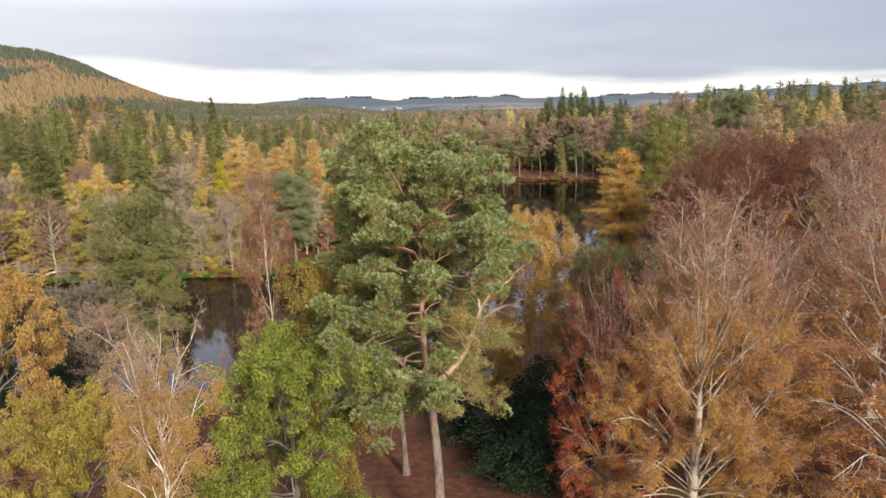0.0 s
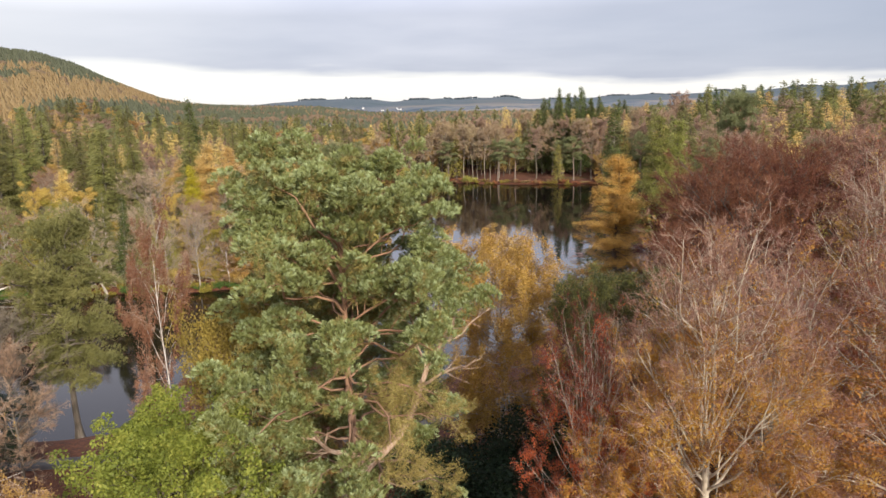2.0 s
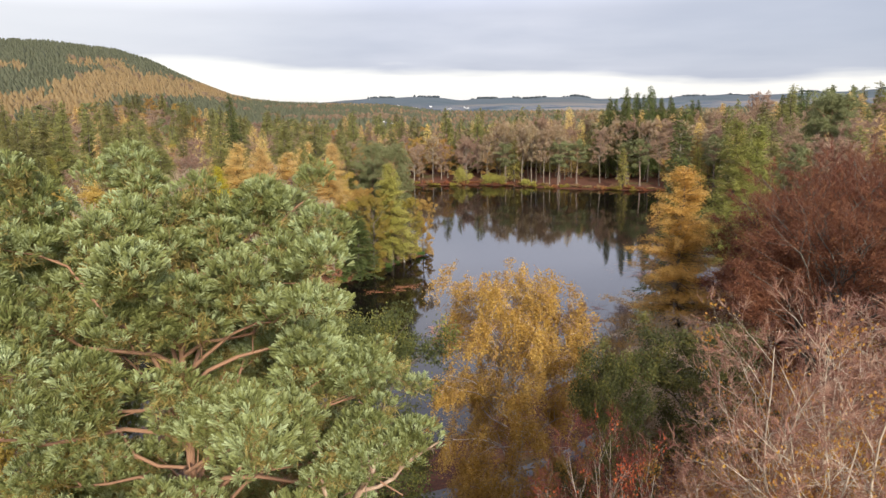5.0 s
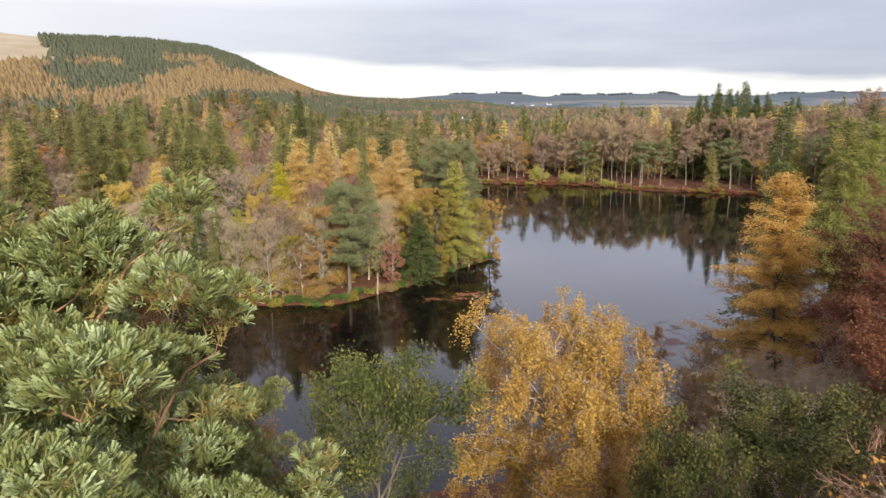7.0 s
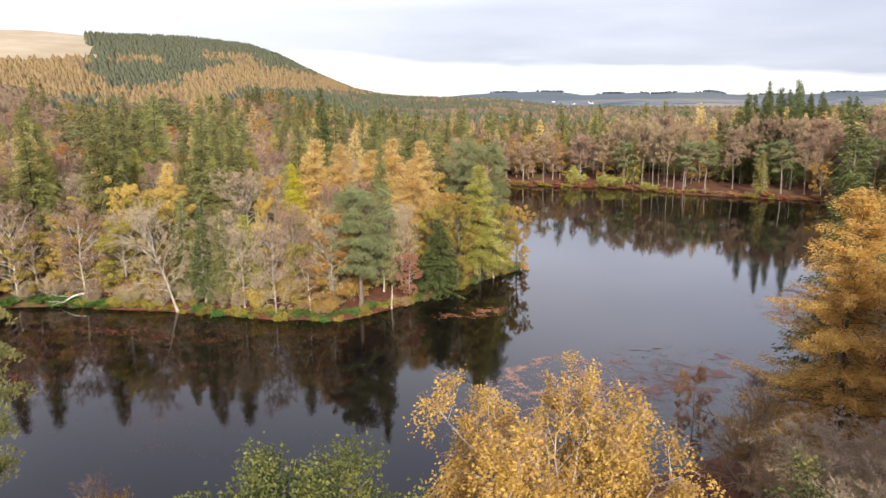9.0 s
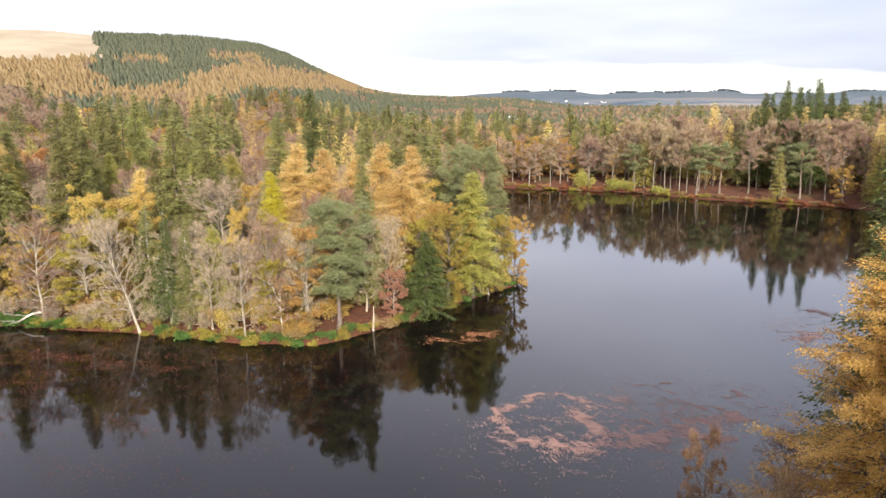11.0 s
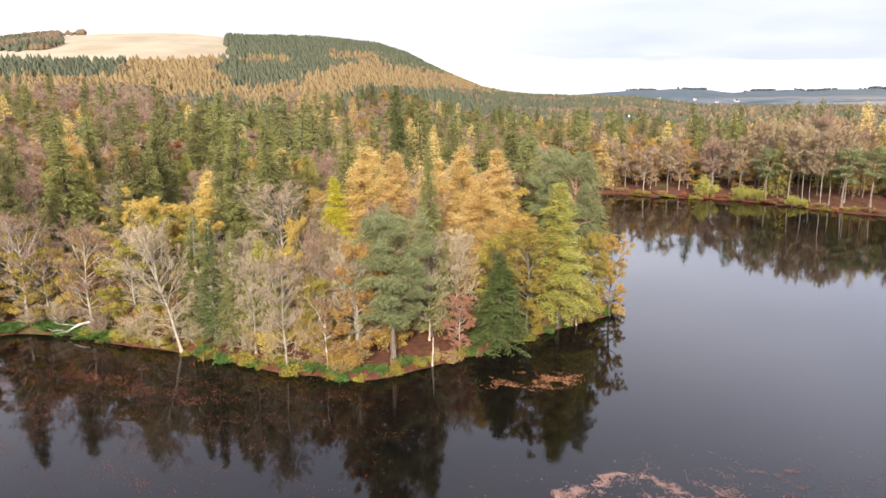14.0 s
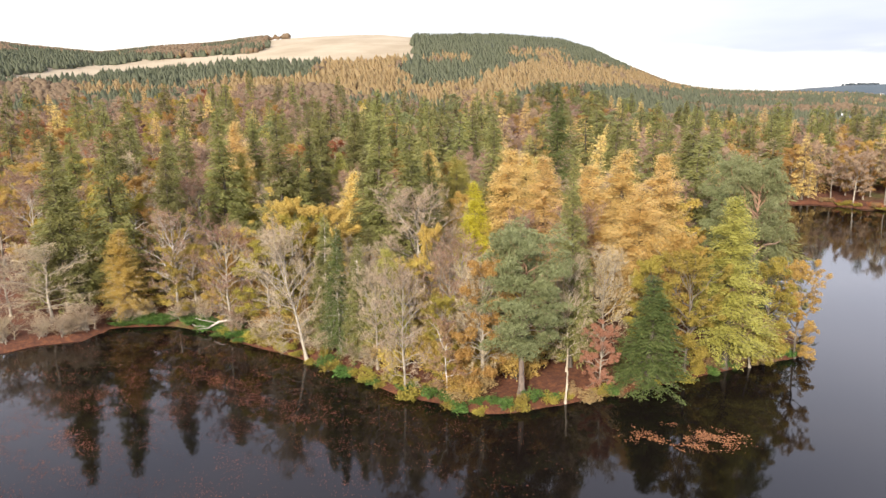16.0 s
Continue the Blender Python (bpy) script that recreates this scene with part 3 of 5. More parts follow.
def beech(seed, h, radius, leaves=60000, size=0.12, sprays=30000, twig_len=0.75, twig_w=0.02, leaders=16, trunk_r=0.5, sub=(8, 6, 4)):
    """An old beech: many leaders fan out to a wide dome, low boughs sweep down; leaves cling to the lower half, the top is bare."""
    rng = np.random.default_rng(seed)
    s = stem(rng, h * 0.55, trunk_r, (0, 0), 0.01, 0.4)
    n = leaders * 3
    az = np.arange(n) * 2.4 + rng.normal(size=n) * 0.25
    k = (np.arange(n) + rng.random(n)) / n
    t = np.where(k < 0.5, 0.1 + 0.5 * k, 0.3 + 0.65 * k)
    a = s.at(np.zeros(n, int), np.clip(t, 0, 0.98))
    # ends lie on a dome: low boughs reach widest, leaders make the top
    el = np.radians(-17 + 103 * k ** 1.25)
    rim = rng.uniform(0.82, 1.04, n)
    c = np.stack([np.cos(az) * np.cos(el) * radius * rim, np.sin(az) * np.cos(el) * radius * rim, h * 0.25 + np.sin(el) * h * 0.75 * rim], -1)
    b = (a + c) / 2 + np.stack([np.cos(az), np.sin(az), 0 * az], -1) * radius * 0.05 + np.array([0, 0, 1]) * (h * np.where(k < 0.45, 0.13, 0.02))[:, None]
    r0 = trunk_r * rng.uniform(0.14, 0.24, n)
    l1 = Limbs(a, b, c, r0, r0 * 0.18)
    l1.crook = 0.02
    l2 = l1.kids(rng, sub[0], 0.35, 1.0, (28, 62), (0.24, 0.42), up=0.08, thin=0.62)
    l3 = l2.kids(rng, sub[1], 0.2, 1.0, (25, 60), (0.36, 0.6), up=0.04, droop=0.06, thin=0.62)
    l4 = l3.kids(rng, sub[2], 0.25, 1.0, (25, 60), (0.4, 0.65), up=0.05, thin=0.5)
    p, w = l4.some(rng, sprays, 0.2, 1.0)
    u = unit(w + rng.normal(size=w.shape) * 0.35 + np.stack([0 * p[:, 0], 0 * p[:, 0], 0.5 * (p[:, 2] / h - 0.5)], -1))
    fine = [sprigs(p, u, twig_len * rng.uniform(0.5, 1.3, sprays), twig_w, rng)]
    p, w = l4.some(rng, leaves, 0.2, 1.0)
    # patchy: some boughs keep their leaves, others are bare
    q = np.sin(p[:, 0] * 0.9 + 1.3 * np.sin(p[:, 1] * 0.7)) * np.sin(p[:, 1] * 0.8 + p[:, 2] * 0.5)
    keep = rng.random(leaves) < np.clip(1.1 - 1.15 * step(p[:, 2] / h, 0.4, 0.92) + 0.35 * q, 0, 1)
    # they hang under the twigs, a little way in
    p, w = p[keep] * [0.96, 0.96, 1] - [0, 0, 0.3], w[keep]
    return mesh_of("trunk", [stem_mesh(s), l1.tubes(9, 6), l2.tubes(4, 4), l3.tubes(3, 3), l4.tubes(2, 3)], True), mesh_of("crown", [leaf_cloud(rng, p, w, size, 0.16)]), mesh_of("twig_canopy", fine)


def conifer(seed, h, radius, base=0.08, whorls=26, per=7, cards_per=20, size=0.7, droop=0.25, open_=0.0, trunk_r=0.3, power=0.85, hang=0.35, tips_up=0.12, wild=0.7, slim=0.36, full=0.22):
    """A spruce, fir or larch: branches in whorls on a straight stem, each feathered with sprays."""
    rng = np.random.default_rng(seed)
    s = stem(rng, h, trunk_r, wob=0.006, top=0.05)
    n = whorls * per
    t = np.clip(base + (0.985 - base) * (np.repeat(np.arange(whorls), per) + rng.random(n) * wild) / whorls, 0, 0.99)
    az = rng.random(n) * 2 * np.pi
    rim = (1 - (t - base) / (1 - base))
    L = radius * (np.minimum(rim ** power, 0.82 + 0.3 * rim) * rng.uniform(0.62 - open_ * 0.3, 1.1, n)) + 0.25
    p = s.at(np.zeros(n, int), t)
    el = np.radians(-6 + 38 * t ** 2 + rng.normal(size=n) * 9 * wild)
    d = np.stack([np.cos(az) * np.cos(el), np.sin(az) * np.cos(el), np.sin(el)], -1)
    b = p + d * L[:, None] * 0.55 + np.array([0, 0, 1]) * (L * 0.06)[:, None]
    c = p + d * L[:, None] + np.array([0, 0, 1]) * (L * (tips_up - droop))[:, None]
    br = Limbs(p, b, c, 0.02 + 0.012 * L, np.full(n, 0.008))
    keep = rng.random(n) > open_ * 0.35
    k = int(cards_per * n)
    q, w = Limbs(p[keep], b[keep], c[keep], br.r0[keep], br.r1[keep]).some(rng, k, 0.12, 1.0)
    flat = unit(np.cross(w, [[0, 0, 1.0]])) * rng.choice([-1, 1], k)[:, None]
    u = unit(w * rng.uniform(0.35, 1.0, k)[:, None] + flat * rng.uniform(0.1, 0.9, k)[:, None] + np.array([0, 0, -1]) * (hang * rng.random(k))[:, None] + rng.normal(size=(k, 3)) * 0.12)
    q = q + rng.normal(size=(k, 3)) * full
    side = unit(np.cross(u, [[0, 0, 1.0]]) + rng.normal(size=(k, 3)) * 0.8)
    side = unit(side - u * (side * u).sum(1, keepdims=True))
    sz = size * rng.uniform(0.6, 1.3, k)
    tip, tw = s.some(rng, 14, 0.94, 1.0)
    tu = unit(rng.normal(size=(14, 3)) * 0.5 + [0, 0, 0.9])
    crown = [cards(q, u, side, sz, sz * slim), cards(tip, tu, side_of(rng, tu), size * 0.8, size * 0.25)]
    return mesh_of("trunk", [stem_mesh(s, 8, 7, 1.4), br.tubes(2, 3)], True), mesh_of("crown", crown)


def scots_pine(seed, h, radius, base=0.5, limbs=22, pads=9, tufts=2200, blades_per=8, needle=0.42, trunk_r=0.4, lean=(0, 0), wide=0.05, sub=(5, 4), els=(-5, 60), thick=0.2, pad=0.8, rosette=False, inner=0, spots=(0.6, 1.0), rise=0.42, near=(0.5, 0.8), gap=None):
    """A pine: tall clear stem, crooked limbs, needles in upturned brush-like tufts on flat pads."""
    rng = np.random.default_rng(seed)
    s = stem(rng, h * 0.93, trunk_r, lean, 0.02)
    l1 = limbs_in(rng, s, h, base, radius, limbs, els[0], els[1], thick, shape=0.9)
    l1.crook = 0.06
    l2 = l1.kids(rng, sub[0], 0.22, 1.0, (25, 70), (0.26, 0.42), up=0.18)
    l3 = l2.kids(rng, sub[1], 0.2, 1.0, (20, 65), (0.4, 0.7), up=0.2)
    # flat pads on the ends of the boughs, needles standing up from them
    hubs = np.concatenate([l2.at(np.arange(l2.n), np.full(l2.n, v)) for v in spots] + [l1.at(np.arange(l1.n), np.full(l1.n, v)) + [0, 0, 0.25] for v in near])
    if gap:
        # one side stands open round a bare bough
        hubs = hubs[~((hubs[:, 0] > gap[0]) & (hubs[:, 1] < gap[1]) & (hubs[:, 2] > gap[2]) & (hubs[:, 2] < gap[3]))]
    wide_ = pad * rng.uniform(0.6, 1.25, len(hubs))
    i = rng.choice(len(hubs), tufts, p=wide_ ** 2 / (wide_ ** 2).sum())
    rr, fi = np.sqrt(rng.random(tufts)), rng.random(tufts) * 6.28
    out = np.stack([rr * np.cos(fi), rr * np.sin(fi), 0 * rr], -1)
    p = hubs[i] + out * wide_[i][:, None] + np.array([0, 0, 1]) * (wide_[i] * rise * (1 - rr ** 2) - 0.12 * wide_[i] * rr)[:, None] + rng.normal(size=(tufts, 3)) * 0.06
    axis = unit(out * 0.8 + [0, 0, 0.75] + rng.normal(size=(tufts, 3)) * 0.3)
    i = np.repeat(np.arange(tufts), blades_per)
    if rosette:
        # needles stand round each shoot like an opened brush
        s1 = unit(np.cross(axis, [[0.3, 0.9, 0.2]]))
        s2 = np.cross(axis, s1)
        fi = np.tile(np.arange(blades_per), tufts) * 2.4 + np.repeat(rng.random(tufts) * 6.28, blades_per)
        out = s1[i] * np.cos(fi)[:, None] + s2[i] * np.sin(fi)[:, None]
        th = np.tile(np.linspace(0.05, 0.68, blades_per), tufts)[:, None] + rng.normal(size=(len(i), 1)) * 0.08
        tip = p[i] + (axis[i] * np.cos(th) + out * np.sin(th)) * (needle * rng.uniform(0.8, 1.15, len(i)) * np.repeat(rng.uniform(0.7, 1.2, tufts), blades_per))[:, None]
        w = np.cross(axis[i], out) * wide * 0.5
        v = np.concatenate([p[:, None], np.stack([tip - w, tip + w], 1).reshape(tufts, -1, 3)], 1)
        j = np.arange(blades_per) * 2
        f = np.stack([0 * j, 1 + j, 2 + j], -1)[None] + (np.arange(tufts) * (2 * blades_per + 1))[:, None, None]
        crown = [(v.reshape(-1, 3), f.reshape(-1, 3))]
    else:
        q = p[i] + axis[i] * (rng.random(len(i))[:, None] * needle * 0.8)
        th = rng.uniform(0.25, 1.15, len(i))[:, None]
        u = unit(axis[i] * np.cos(th) + side_of(rng, axis[i]) * np.sin(th))
        crown = [blades(q, u, needle * rng.uniform(0.6, 1.1, len(i)), wide, rng)]
    old = None
    if inner:
        p, w = l3.some(rng, inner, 0.0, 1.0)
        u = unit(w * 0.6 + rng.normal(size=w.shape) * 0.8 + [0, 0, -0.3])
        old = mesh_of("old_needles", [blades(p + rng.normal(size=p.shape) * 0.12, u, 0.3 * rng.uniform(0.6, 1.2, inner), 0.03, rng)])
    return mesh_of("trunk", [stem_mesh(s, 14, 10), l1.tubes(8, 6), l2.tubes(4, 4), l3.tubes(2, 3)], True), mesh_of("crown", crown), old


def shrub(seed, h, radius, leaves=900, size=0.25, stems=9, twigs=0):
    rng = np.random.default_rng(seed)
    a = rng.normal(size=(stems, 3)) * [radius * 0.15, radius * 0.15, 0]
    az, el = rng.random(stems) * 6.28, np.radians(rng.uniform(25, 80, stems))
    d = np.stack([np.cos(az) * np.cos(el) * radius, np.sin(az) * np.cos(el) * radius, np.sin(el) * h], -1)
    l1 = Limbs(a, a + d * 0.5 + rng.normal(size=(stems, 3)) * 0.12 * h, a + d, np.full(stems, 0.03 + 0.008 * h), np.full(stems, 0.01))
    l2 = l1.kids(rng, 6, 0.15, 1.0, (25, 65), (0.35, 0.6), up=0.1)
    crown = []
    if leaves:
        p, w = l2.some(rng, leaves, 0.05, 1.0)
        crown.append(leaf_cloud(rng, p, w, size, radius * 0.1))
    if twigs:
        p, w = l2.some(rng, twigs, 0.1, 1.0)
        crown.append(blades(p, unit(w + rng.normal(size=w.shape) * 0.6 + [0, 0, 0.2]), h * 0.22, 0.03, rng))
    return mesh_of("stem", [l1.tubes(4, 4), l2.tubes(2, 3)], True), mesh_of("crown", crown)


SIZE = {}


def kind_of(name, meshes, h=0, radius=0):
    """Keeps a kind's meshes with its true height and spread."""
    co = []
    for m in meshes:
        if m:
            v = np.empty(len(m.vertices) * 3, np.float32)
            m.vertices.foreach_get("co", v)
            co.append(v.reshape(-1, 3))
    co = np.concatenate(co)
    SIZE[name] = (meshes, float(np.percentile(co[:, 2], 99.95)), float(np.percentile(np.hypot(co[:, 0], co[:, 1]), 91)))


def plant(kind, x, y, top, radius, crown, wood, label, group="", name="tree", turn=None, lean=(0, 0), sink=0.15, category="tree", wood_name="trunk", twig="greytwig"):
    """top: height of the tree's tip over the lake."""
    meshes, h0, r0 = SIZE[kind]
    z = float(ground(x, y)) - sink
    h = top - z
    ob = new(name)
    ob.matrix_basis = pose(x, y, z, lean[1], lean[0], random.uniform(0, 360) if turn is None else turn) @ Matrix.Diagonal((radius / r0, radius / r0, h / h0, 1))
    tagged(ob, label, category, group)
    part(wood_name, meshes[0], M[wood], ob)
    if meshes[1]:
        part("crown", meshes[1], M[crown], ob)
    if len(meshes) > 2 and meshes[2]:
        part(meshes[2].name.split(".")[0], meshes[2], M[twig], ob)
    return ob


# ---- kinds of trees ----
def make_kinds():
    for i in range(3):
        kind_of(f"spruce{i}", conifer(10 + i, 30, 4.6, whorls=50, per=8, cards_per=46, size=0.42, wild=1.1, slim=0.34, hang=0.6, droop=0.34, tips_up=0.22, power=1.05), 30, 4.6)
        kind_of(f"larch{i}", conifer(20 + i, 28, 4.6, base=0.12, whorls=48, per=8, cards_per=105, size=0.25, droop=0.26, open_=0.25, hang=0.8, tips_up=0.24, wild=1.5, power=0.7, full=0.28, slim=0.45), 28, 4.6)
        kind_of(f"bare{i}", broadleaf(30 + i, 20, 5.5, leaves=0, twigs=7500, limbs=30, els=(8, 78), thick=0.12, base=0.14, sub=(7, 6), twig_w=0.032, twig_len=0.85), 20, 5.5)
        kind_of(f"broad{i}", broadleaf(40 + i, 18, 5, leaves=24000, size=0.23, limbs=26, sub=(5, 2), els=(-8, 75), base=0.08, clump=0.6), 18, 5)
        kind_of(f"slim{i}", broadleaf(50 + i, 18, 3, leaves=6000, size=0.22, twigs=2500, twig_w=0.03, limbs=20, sub=(4, 4), els=(15, 70), thick=0.07, trunk_r=0.17, weep=0.3, base=0.12), 18, 3)
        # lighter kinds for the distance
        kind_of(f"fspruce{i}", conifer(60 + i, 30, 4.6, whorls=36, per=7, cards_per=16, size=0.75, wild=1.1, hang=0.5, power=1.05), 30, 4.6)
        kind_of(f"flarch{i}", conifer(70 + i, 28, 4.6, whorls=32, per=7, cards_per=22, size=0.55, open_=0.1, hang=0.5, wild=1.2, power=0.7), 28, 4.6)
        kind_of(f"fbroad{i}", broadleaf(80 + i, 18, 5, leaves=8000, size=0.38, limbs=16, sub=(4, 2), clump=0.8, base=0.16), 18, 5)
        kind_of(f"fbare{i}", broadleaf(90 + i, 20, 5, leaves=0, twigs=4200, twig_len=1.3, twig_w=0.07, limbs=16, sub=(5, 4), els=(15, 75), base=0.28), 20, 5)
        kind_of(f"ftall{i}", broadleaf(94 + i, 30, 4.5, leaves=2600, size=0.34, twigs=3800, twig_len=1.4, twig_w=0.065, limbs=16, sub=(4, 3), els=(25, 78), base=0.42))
    for i in range(2):
        kind_of(f"pine{i}", scots_pine(100 + i, 22, 5, base=0.34, limbs=46, tufts=26000, blades_per=5, needle=0.34, wide=0.07, pad=0.85, rise=0.8, els=(-12, 65), spots=(0.5, 1.0)), 22, 5)
        kind_of(f"fpine{i}", scots_pine(104 + i, 22, 4.5, base=0.5, limbs=14, tufts=3000, blades_per=4, needle=0.6, wide=0.16, sub=(4, 2), rise=0.7), 22, 4.5)
        kind_of(f"shrub{i}", shrub(110 + i, 2.0, 2.0, 900, 0.28), 2, 2)
        kind_of(f"thicket{i}", shrub(114 + i, 4.0, 3.0, 0, 0.3, stems=16, twigs=2600), 4, 3)
        kind_of(f"bush{i}", shrub(118 + i, 7.0, 4.5, 3000, 0.42, stems=14), 7, 4.5)


make_kinds()
pick = random.Random(5)


def some(kind, n=3):
    return f"{kind}{pick.randrange(n)}"


# ---- near side: the wood that the flight starts over ----
def near_wood():
    kind_of("great_pine", scots_pine(7, 33, 7.6, base=0.46, limbs=64, tufts=44000, blades_per=11, needle=0.27, wide=0.04, rosette=True, near=(0.85,), gap=(0.8, 3.5, 11, 23), inner=120000, spots=(0.6, 1.0), rise=0.7, trunk_r=0.46, lean=(-1.2, 0.4), sub=(5, 5), els=(-18, 50), thick=0.10, pad=0.72), 33, 7.6)
    plant("great_pine", -1, 49, 37.1, 7.6, "pine", "bark_pine", "tall old pine with yellow-green needles and orange-brown limbs", name="scots_pine", turn=0, twig="old_pine")
    great = bpy.data.objects["scots_pine"]
    plant("great_pine", -4.5, 62, 28.6, 4.7, "pine", "bark_pine", "younger pine with pale green needle tips", name="scots_pine", turn=110, twig="old_pine")
    rng = np.random.default_rng(4)
    a, c = np.array([[-0.6, 0.3, 13.2], [-0.6, 0.2, 14.5]]), np.array([[5.2, 3.2, 23.4], [-2.9, -1.0, 16.3]])
    bough = Limbs(a, (a + c) / 2 + [[1.0, 0.6, -1.6], [-0.3, 0, -0.5]], c, np.array([0.30, 0.2]), np.array([0.07, 0.09]))
    bough.crook = 0.03
    kids = bough.kids(rng, 5, 0.45, 1.0, (30, 65), (0.25, 0.42), up=0.2, thin=0.7)
    fine = kids.kids(rng, 5, 0.3, 1.0, (25, 65), (0.3, 0.5), up=0.0)
    ob = part("bough", mesh_of("bough", [bough.tubes(12, 8), kids.tubes(6, 6), fine.tubes(3, 4)], True), M["bark_bough"], great, "crooked pale orange bough, bare of needles")
    ob.matrix_basis = Matrix.Diagonal((1 / great.scale.x, 1 / great.scale.y, 1 / great.scale.z, 1))
    kind_of("great_oak", broadleaf(3, 20, 8.6, base=0.08, limbs=40, leaves=100000, size=0.2, sub=(6, 4), els=(-28, 78), thick=0.13, trunk_r=0.36, clump=0.6), 20, 8.6)
    plant("great_oak", -11.8, 46, 23.4, 7.2, "oak", "bark_dark", "broad oak still in green and yellow leaf", name="oak_tree", turn=30)
    kind_of("brown_birch", broadleaf(15, 28, 3.4, base=0.3, limbs=28, leaves=36000, size=0.12, twigs=3000, sub=(5, 4), els=(20, 65), thick=0.028, trunk_r=0.17, weep=0.5, twig_w=0.025, lean=(-1.6, 0)))
    plant("brown_birch", -13.4, 54.2, 33.2, 2.6, "brown", "bark_white", "tall thin birch with withered brown leaves", name="birch_tree", turn=0, twig="pinktwig")
    kind_of("pale_birch", broadleaf(19, 28, 4, base=0.34, limbs=22, leaves=55000, size=0.125, twigs=5000, sub=(6, 5), els=(38, 76), thick=0.12, trunk_r=0.2, weep=0.9, bare_top=0.1, twig_w=0.02))
    plant("pale_birch", -16.6, 36.8, 28.0, 3.0, "orange", "bark_white", "birch with white stem and rusty fine leaves", name="birch_tree", turn=120, twig="pinktwig")
    kind_of("gold_birch", broadleaf(24, 25, 6.3, base=0.04, limbs=52, leaves=150000, size=0.145, twigs=5000, sub=(7, 6), els=(-15, 74), thick=0.09, trunk_r=0.22, weep=0.9, twig_w=0.03), 25, 6.3)
    plant("gold_birch", 9, 78, 27.4, 6.2, "gold", "bark_white", "birch with weeping golden yellow leaves", name="birch_tree", turn=0, twig="pinktwig")
    kind_of("great_beech", beech(5, 28, 10, leaves=220000, size=0.12, twig_len=0.6, sprays=40000), 28, 10)
    kind_of("beech_wood", beech(6, 28, 9, leaves=66000, size=0.16, sprays=26000, twig_len=0.55, twig_w=0.02, sub=(6, 5, 4)), 28, 9)
    kind_of("copper_beech", broadleaf(17, 28, 9, base=0.06, limbs=40, leaves=90000, size=0.17, twigs=22000, twig_len=0.8, sub=(7, 6), els=(-8, 82), thick=0.15, trunk_r=0.45, bare_top=0.06, twig_w=0.026), 28, 9)
    plant("great_beech", 19.6, 51.5, 32.6, 8.4, "amber", "bark_beech", "large beech, half bare, with copper leaves lower down", name="beech_tree", turn=40, twig="beechtwig")
    for x, y, top, r, c in ((27.5, 59, 30.5, 9, "amber"), (37, 52, 33, 10, "amber"), (33, 71, 24.5, 7, "russet"), (44, 68, 35, 10, "russet"), (50, 84, 35, 10, "orange"), (38, 91, 31, 9, "maroon"),
                            (60, 100, 36, 10, "maroon"), (50, 104, 34, 10, "maroon"), (41, 102, 33, 9, "maroon"), (42, 116, 29, 9, "maroon"), (66, 122, 35, 10, "maroon"), (72, 84, 37, 10, "russet"), (55, 126, 33, 9, "maroon")):
        plant("copper_beech" if c == "maroon" else "beech_wood", x, y, top, r, c, "bark_dark" if c == "maroon" else "bark_beech", "beech in dark copper leaf" if c == "maroon" else "beech almost bare, a few copper leaves on reddish twigs", "beeches by the lake", "beech_tree", twig="maroon" if c == "maroon" and x < 56 else "beechtwig")
    plant("beech_wood", 13.0, 53.5, 27.0, 4.6, "red", "bark_grey", "young beech in deep red-brown leaf", name="beech_tree", twig="maroon")
    kind_of("dark_holm", broadleaf(16, 22, 5.5, base=0.08, limbs=28, leaves=40000, size=0.2, sub=(6, 5), els=(0, 75), thick=0.12, trunk_r=0.25), 22, 5.5)
    plant("dark_holm", -1, 74, 24.8, 4.8, "holm", "bark_dark", "slender tree with sparse dark green and yellow leaves", name="tree")
    plant("dark_holm", -9, 72, 21.8, 3.2, "orange", "bark_dark", "small tree with orange and yellow leaves near the lake", name="tree")
    plant("dark_holm", 15.4, 70, 23.5, 3.0, "holm", "bark_dark", "dark green slender tree near the lake", name="tree")
    plant("dark_holm", 23.4, 80.5, 21.6, 5.4, "holm", "bark_dark", "rounded tree with green and yellow leaves", name="tree")
    for x, y, top, r in ((26, 104, 16, 5.0), (31, 99, 17, 5.5), (35, 108, 18, 5.5), (22, 98, 11, 3.5)):
        plant("beech_wood", x, y, top, r, "tan", "bark_grey", "grey-brown half-bare bushy tree above the water", "bushy trees on the bank", "tree", twig="greytwig")
    plant("dark_holm", -51, 79.5, 13.5, 5.0, "darkleaf", "bark_dark", "dark evergreen tree hanging over the water", "dark evergreens on the near bank", "tree")
    plant("dark_holm", -44.5, 78.5, 10, 4.0, "darkleaf", "bark_dark", "low dark evergreen tree by the water", "dark evergreens on the near bank", "tree")
    plant("dark_holm", -59, 78, 14, 5.5, "darkleaf", "bark_dark", "dark evergreen tree hanging over the water", "dark evergreens on the near bank", "tree")
    plant("dark_holm", -9.2, 52.5, 27, 3.4, "olive", "bark_dark", "weeping tree with olive-yellow leaves", name="tree")
    plant("great_oak", -36, 50, 27, 5.6, "orange", "bark_dark", "oak in thick orange leaf", name="oak_tree")
    plant("great_oak", -23.5, 40, 21.0, 5.2, "olive", "bark_dark", "tree with dull olive-gold leaves", name="tree")
    plant("bare0", -35, 36, 22, 7, "pinktwig", "bark_grey", "bare tree with pinkish twigs", name="tree", twig="pinktwig")
    plant("pine0", -41.3, 90, 28.8, 5.0, "spruce", "bark_dark", "pine on the lake's bank", name="scots_pine")
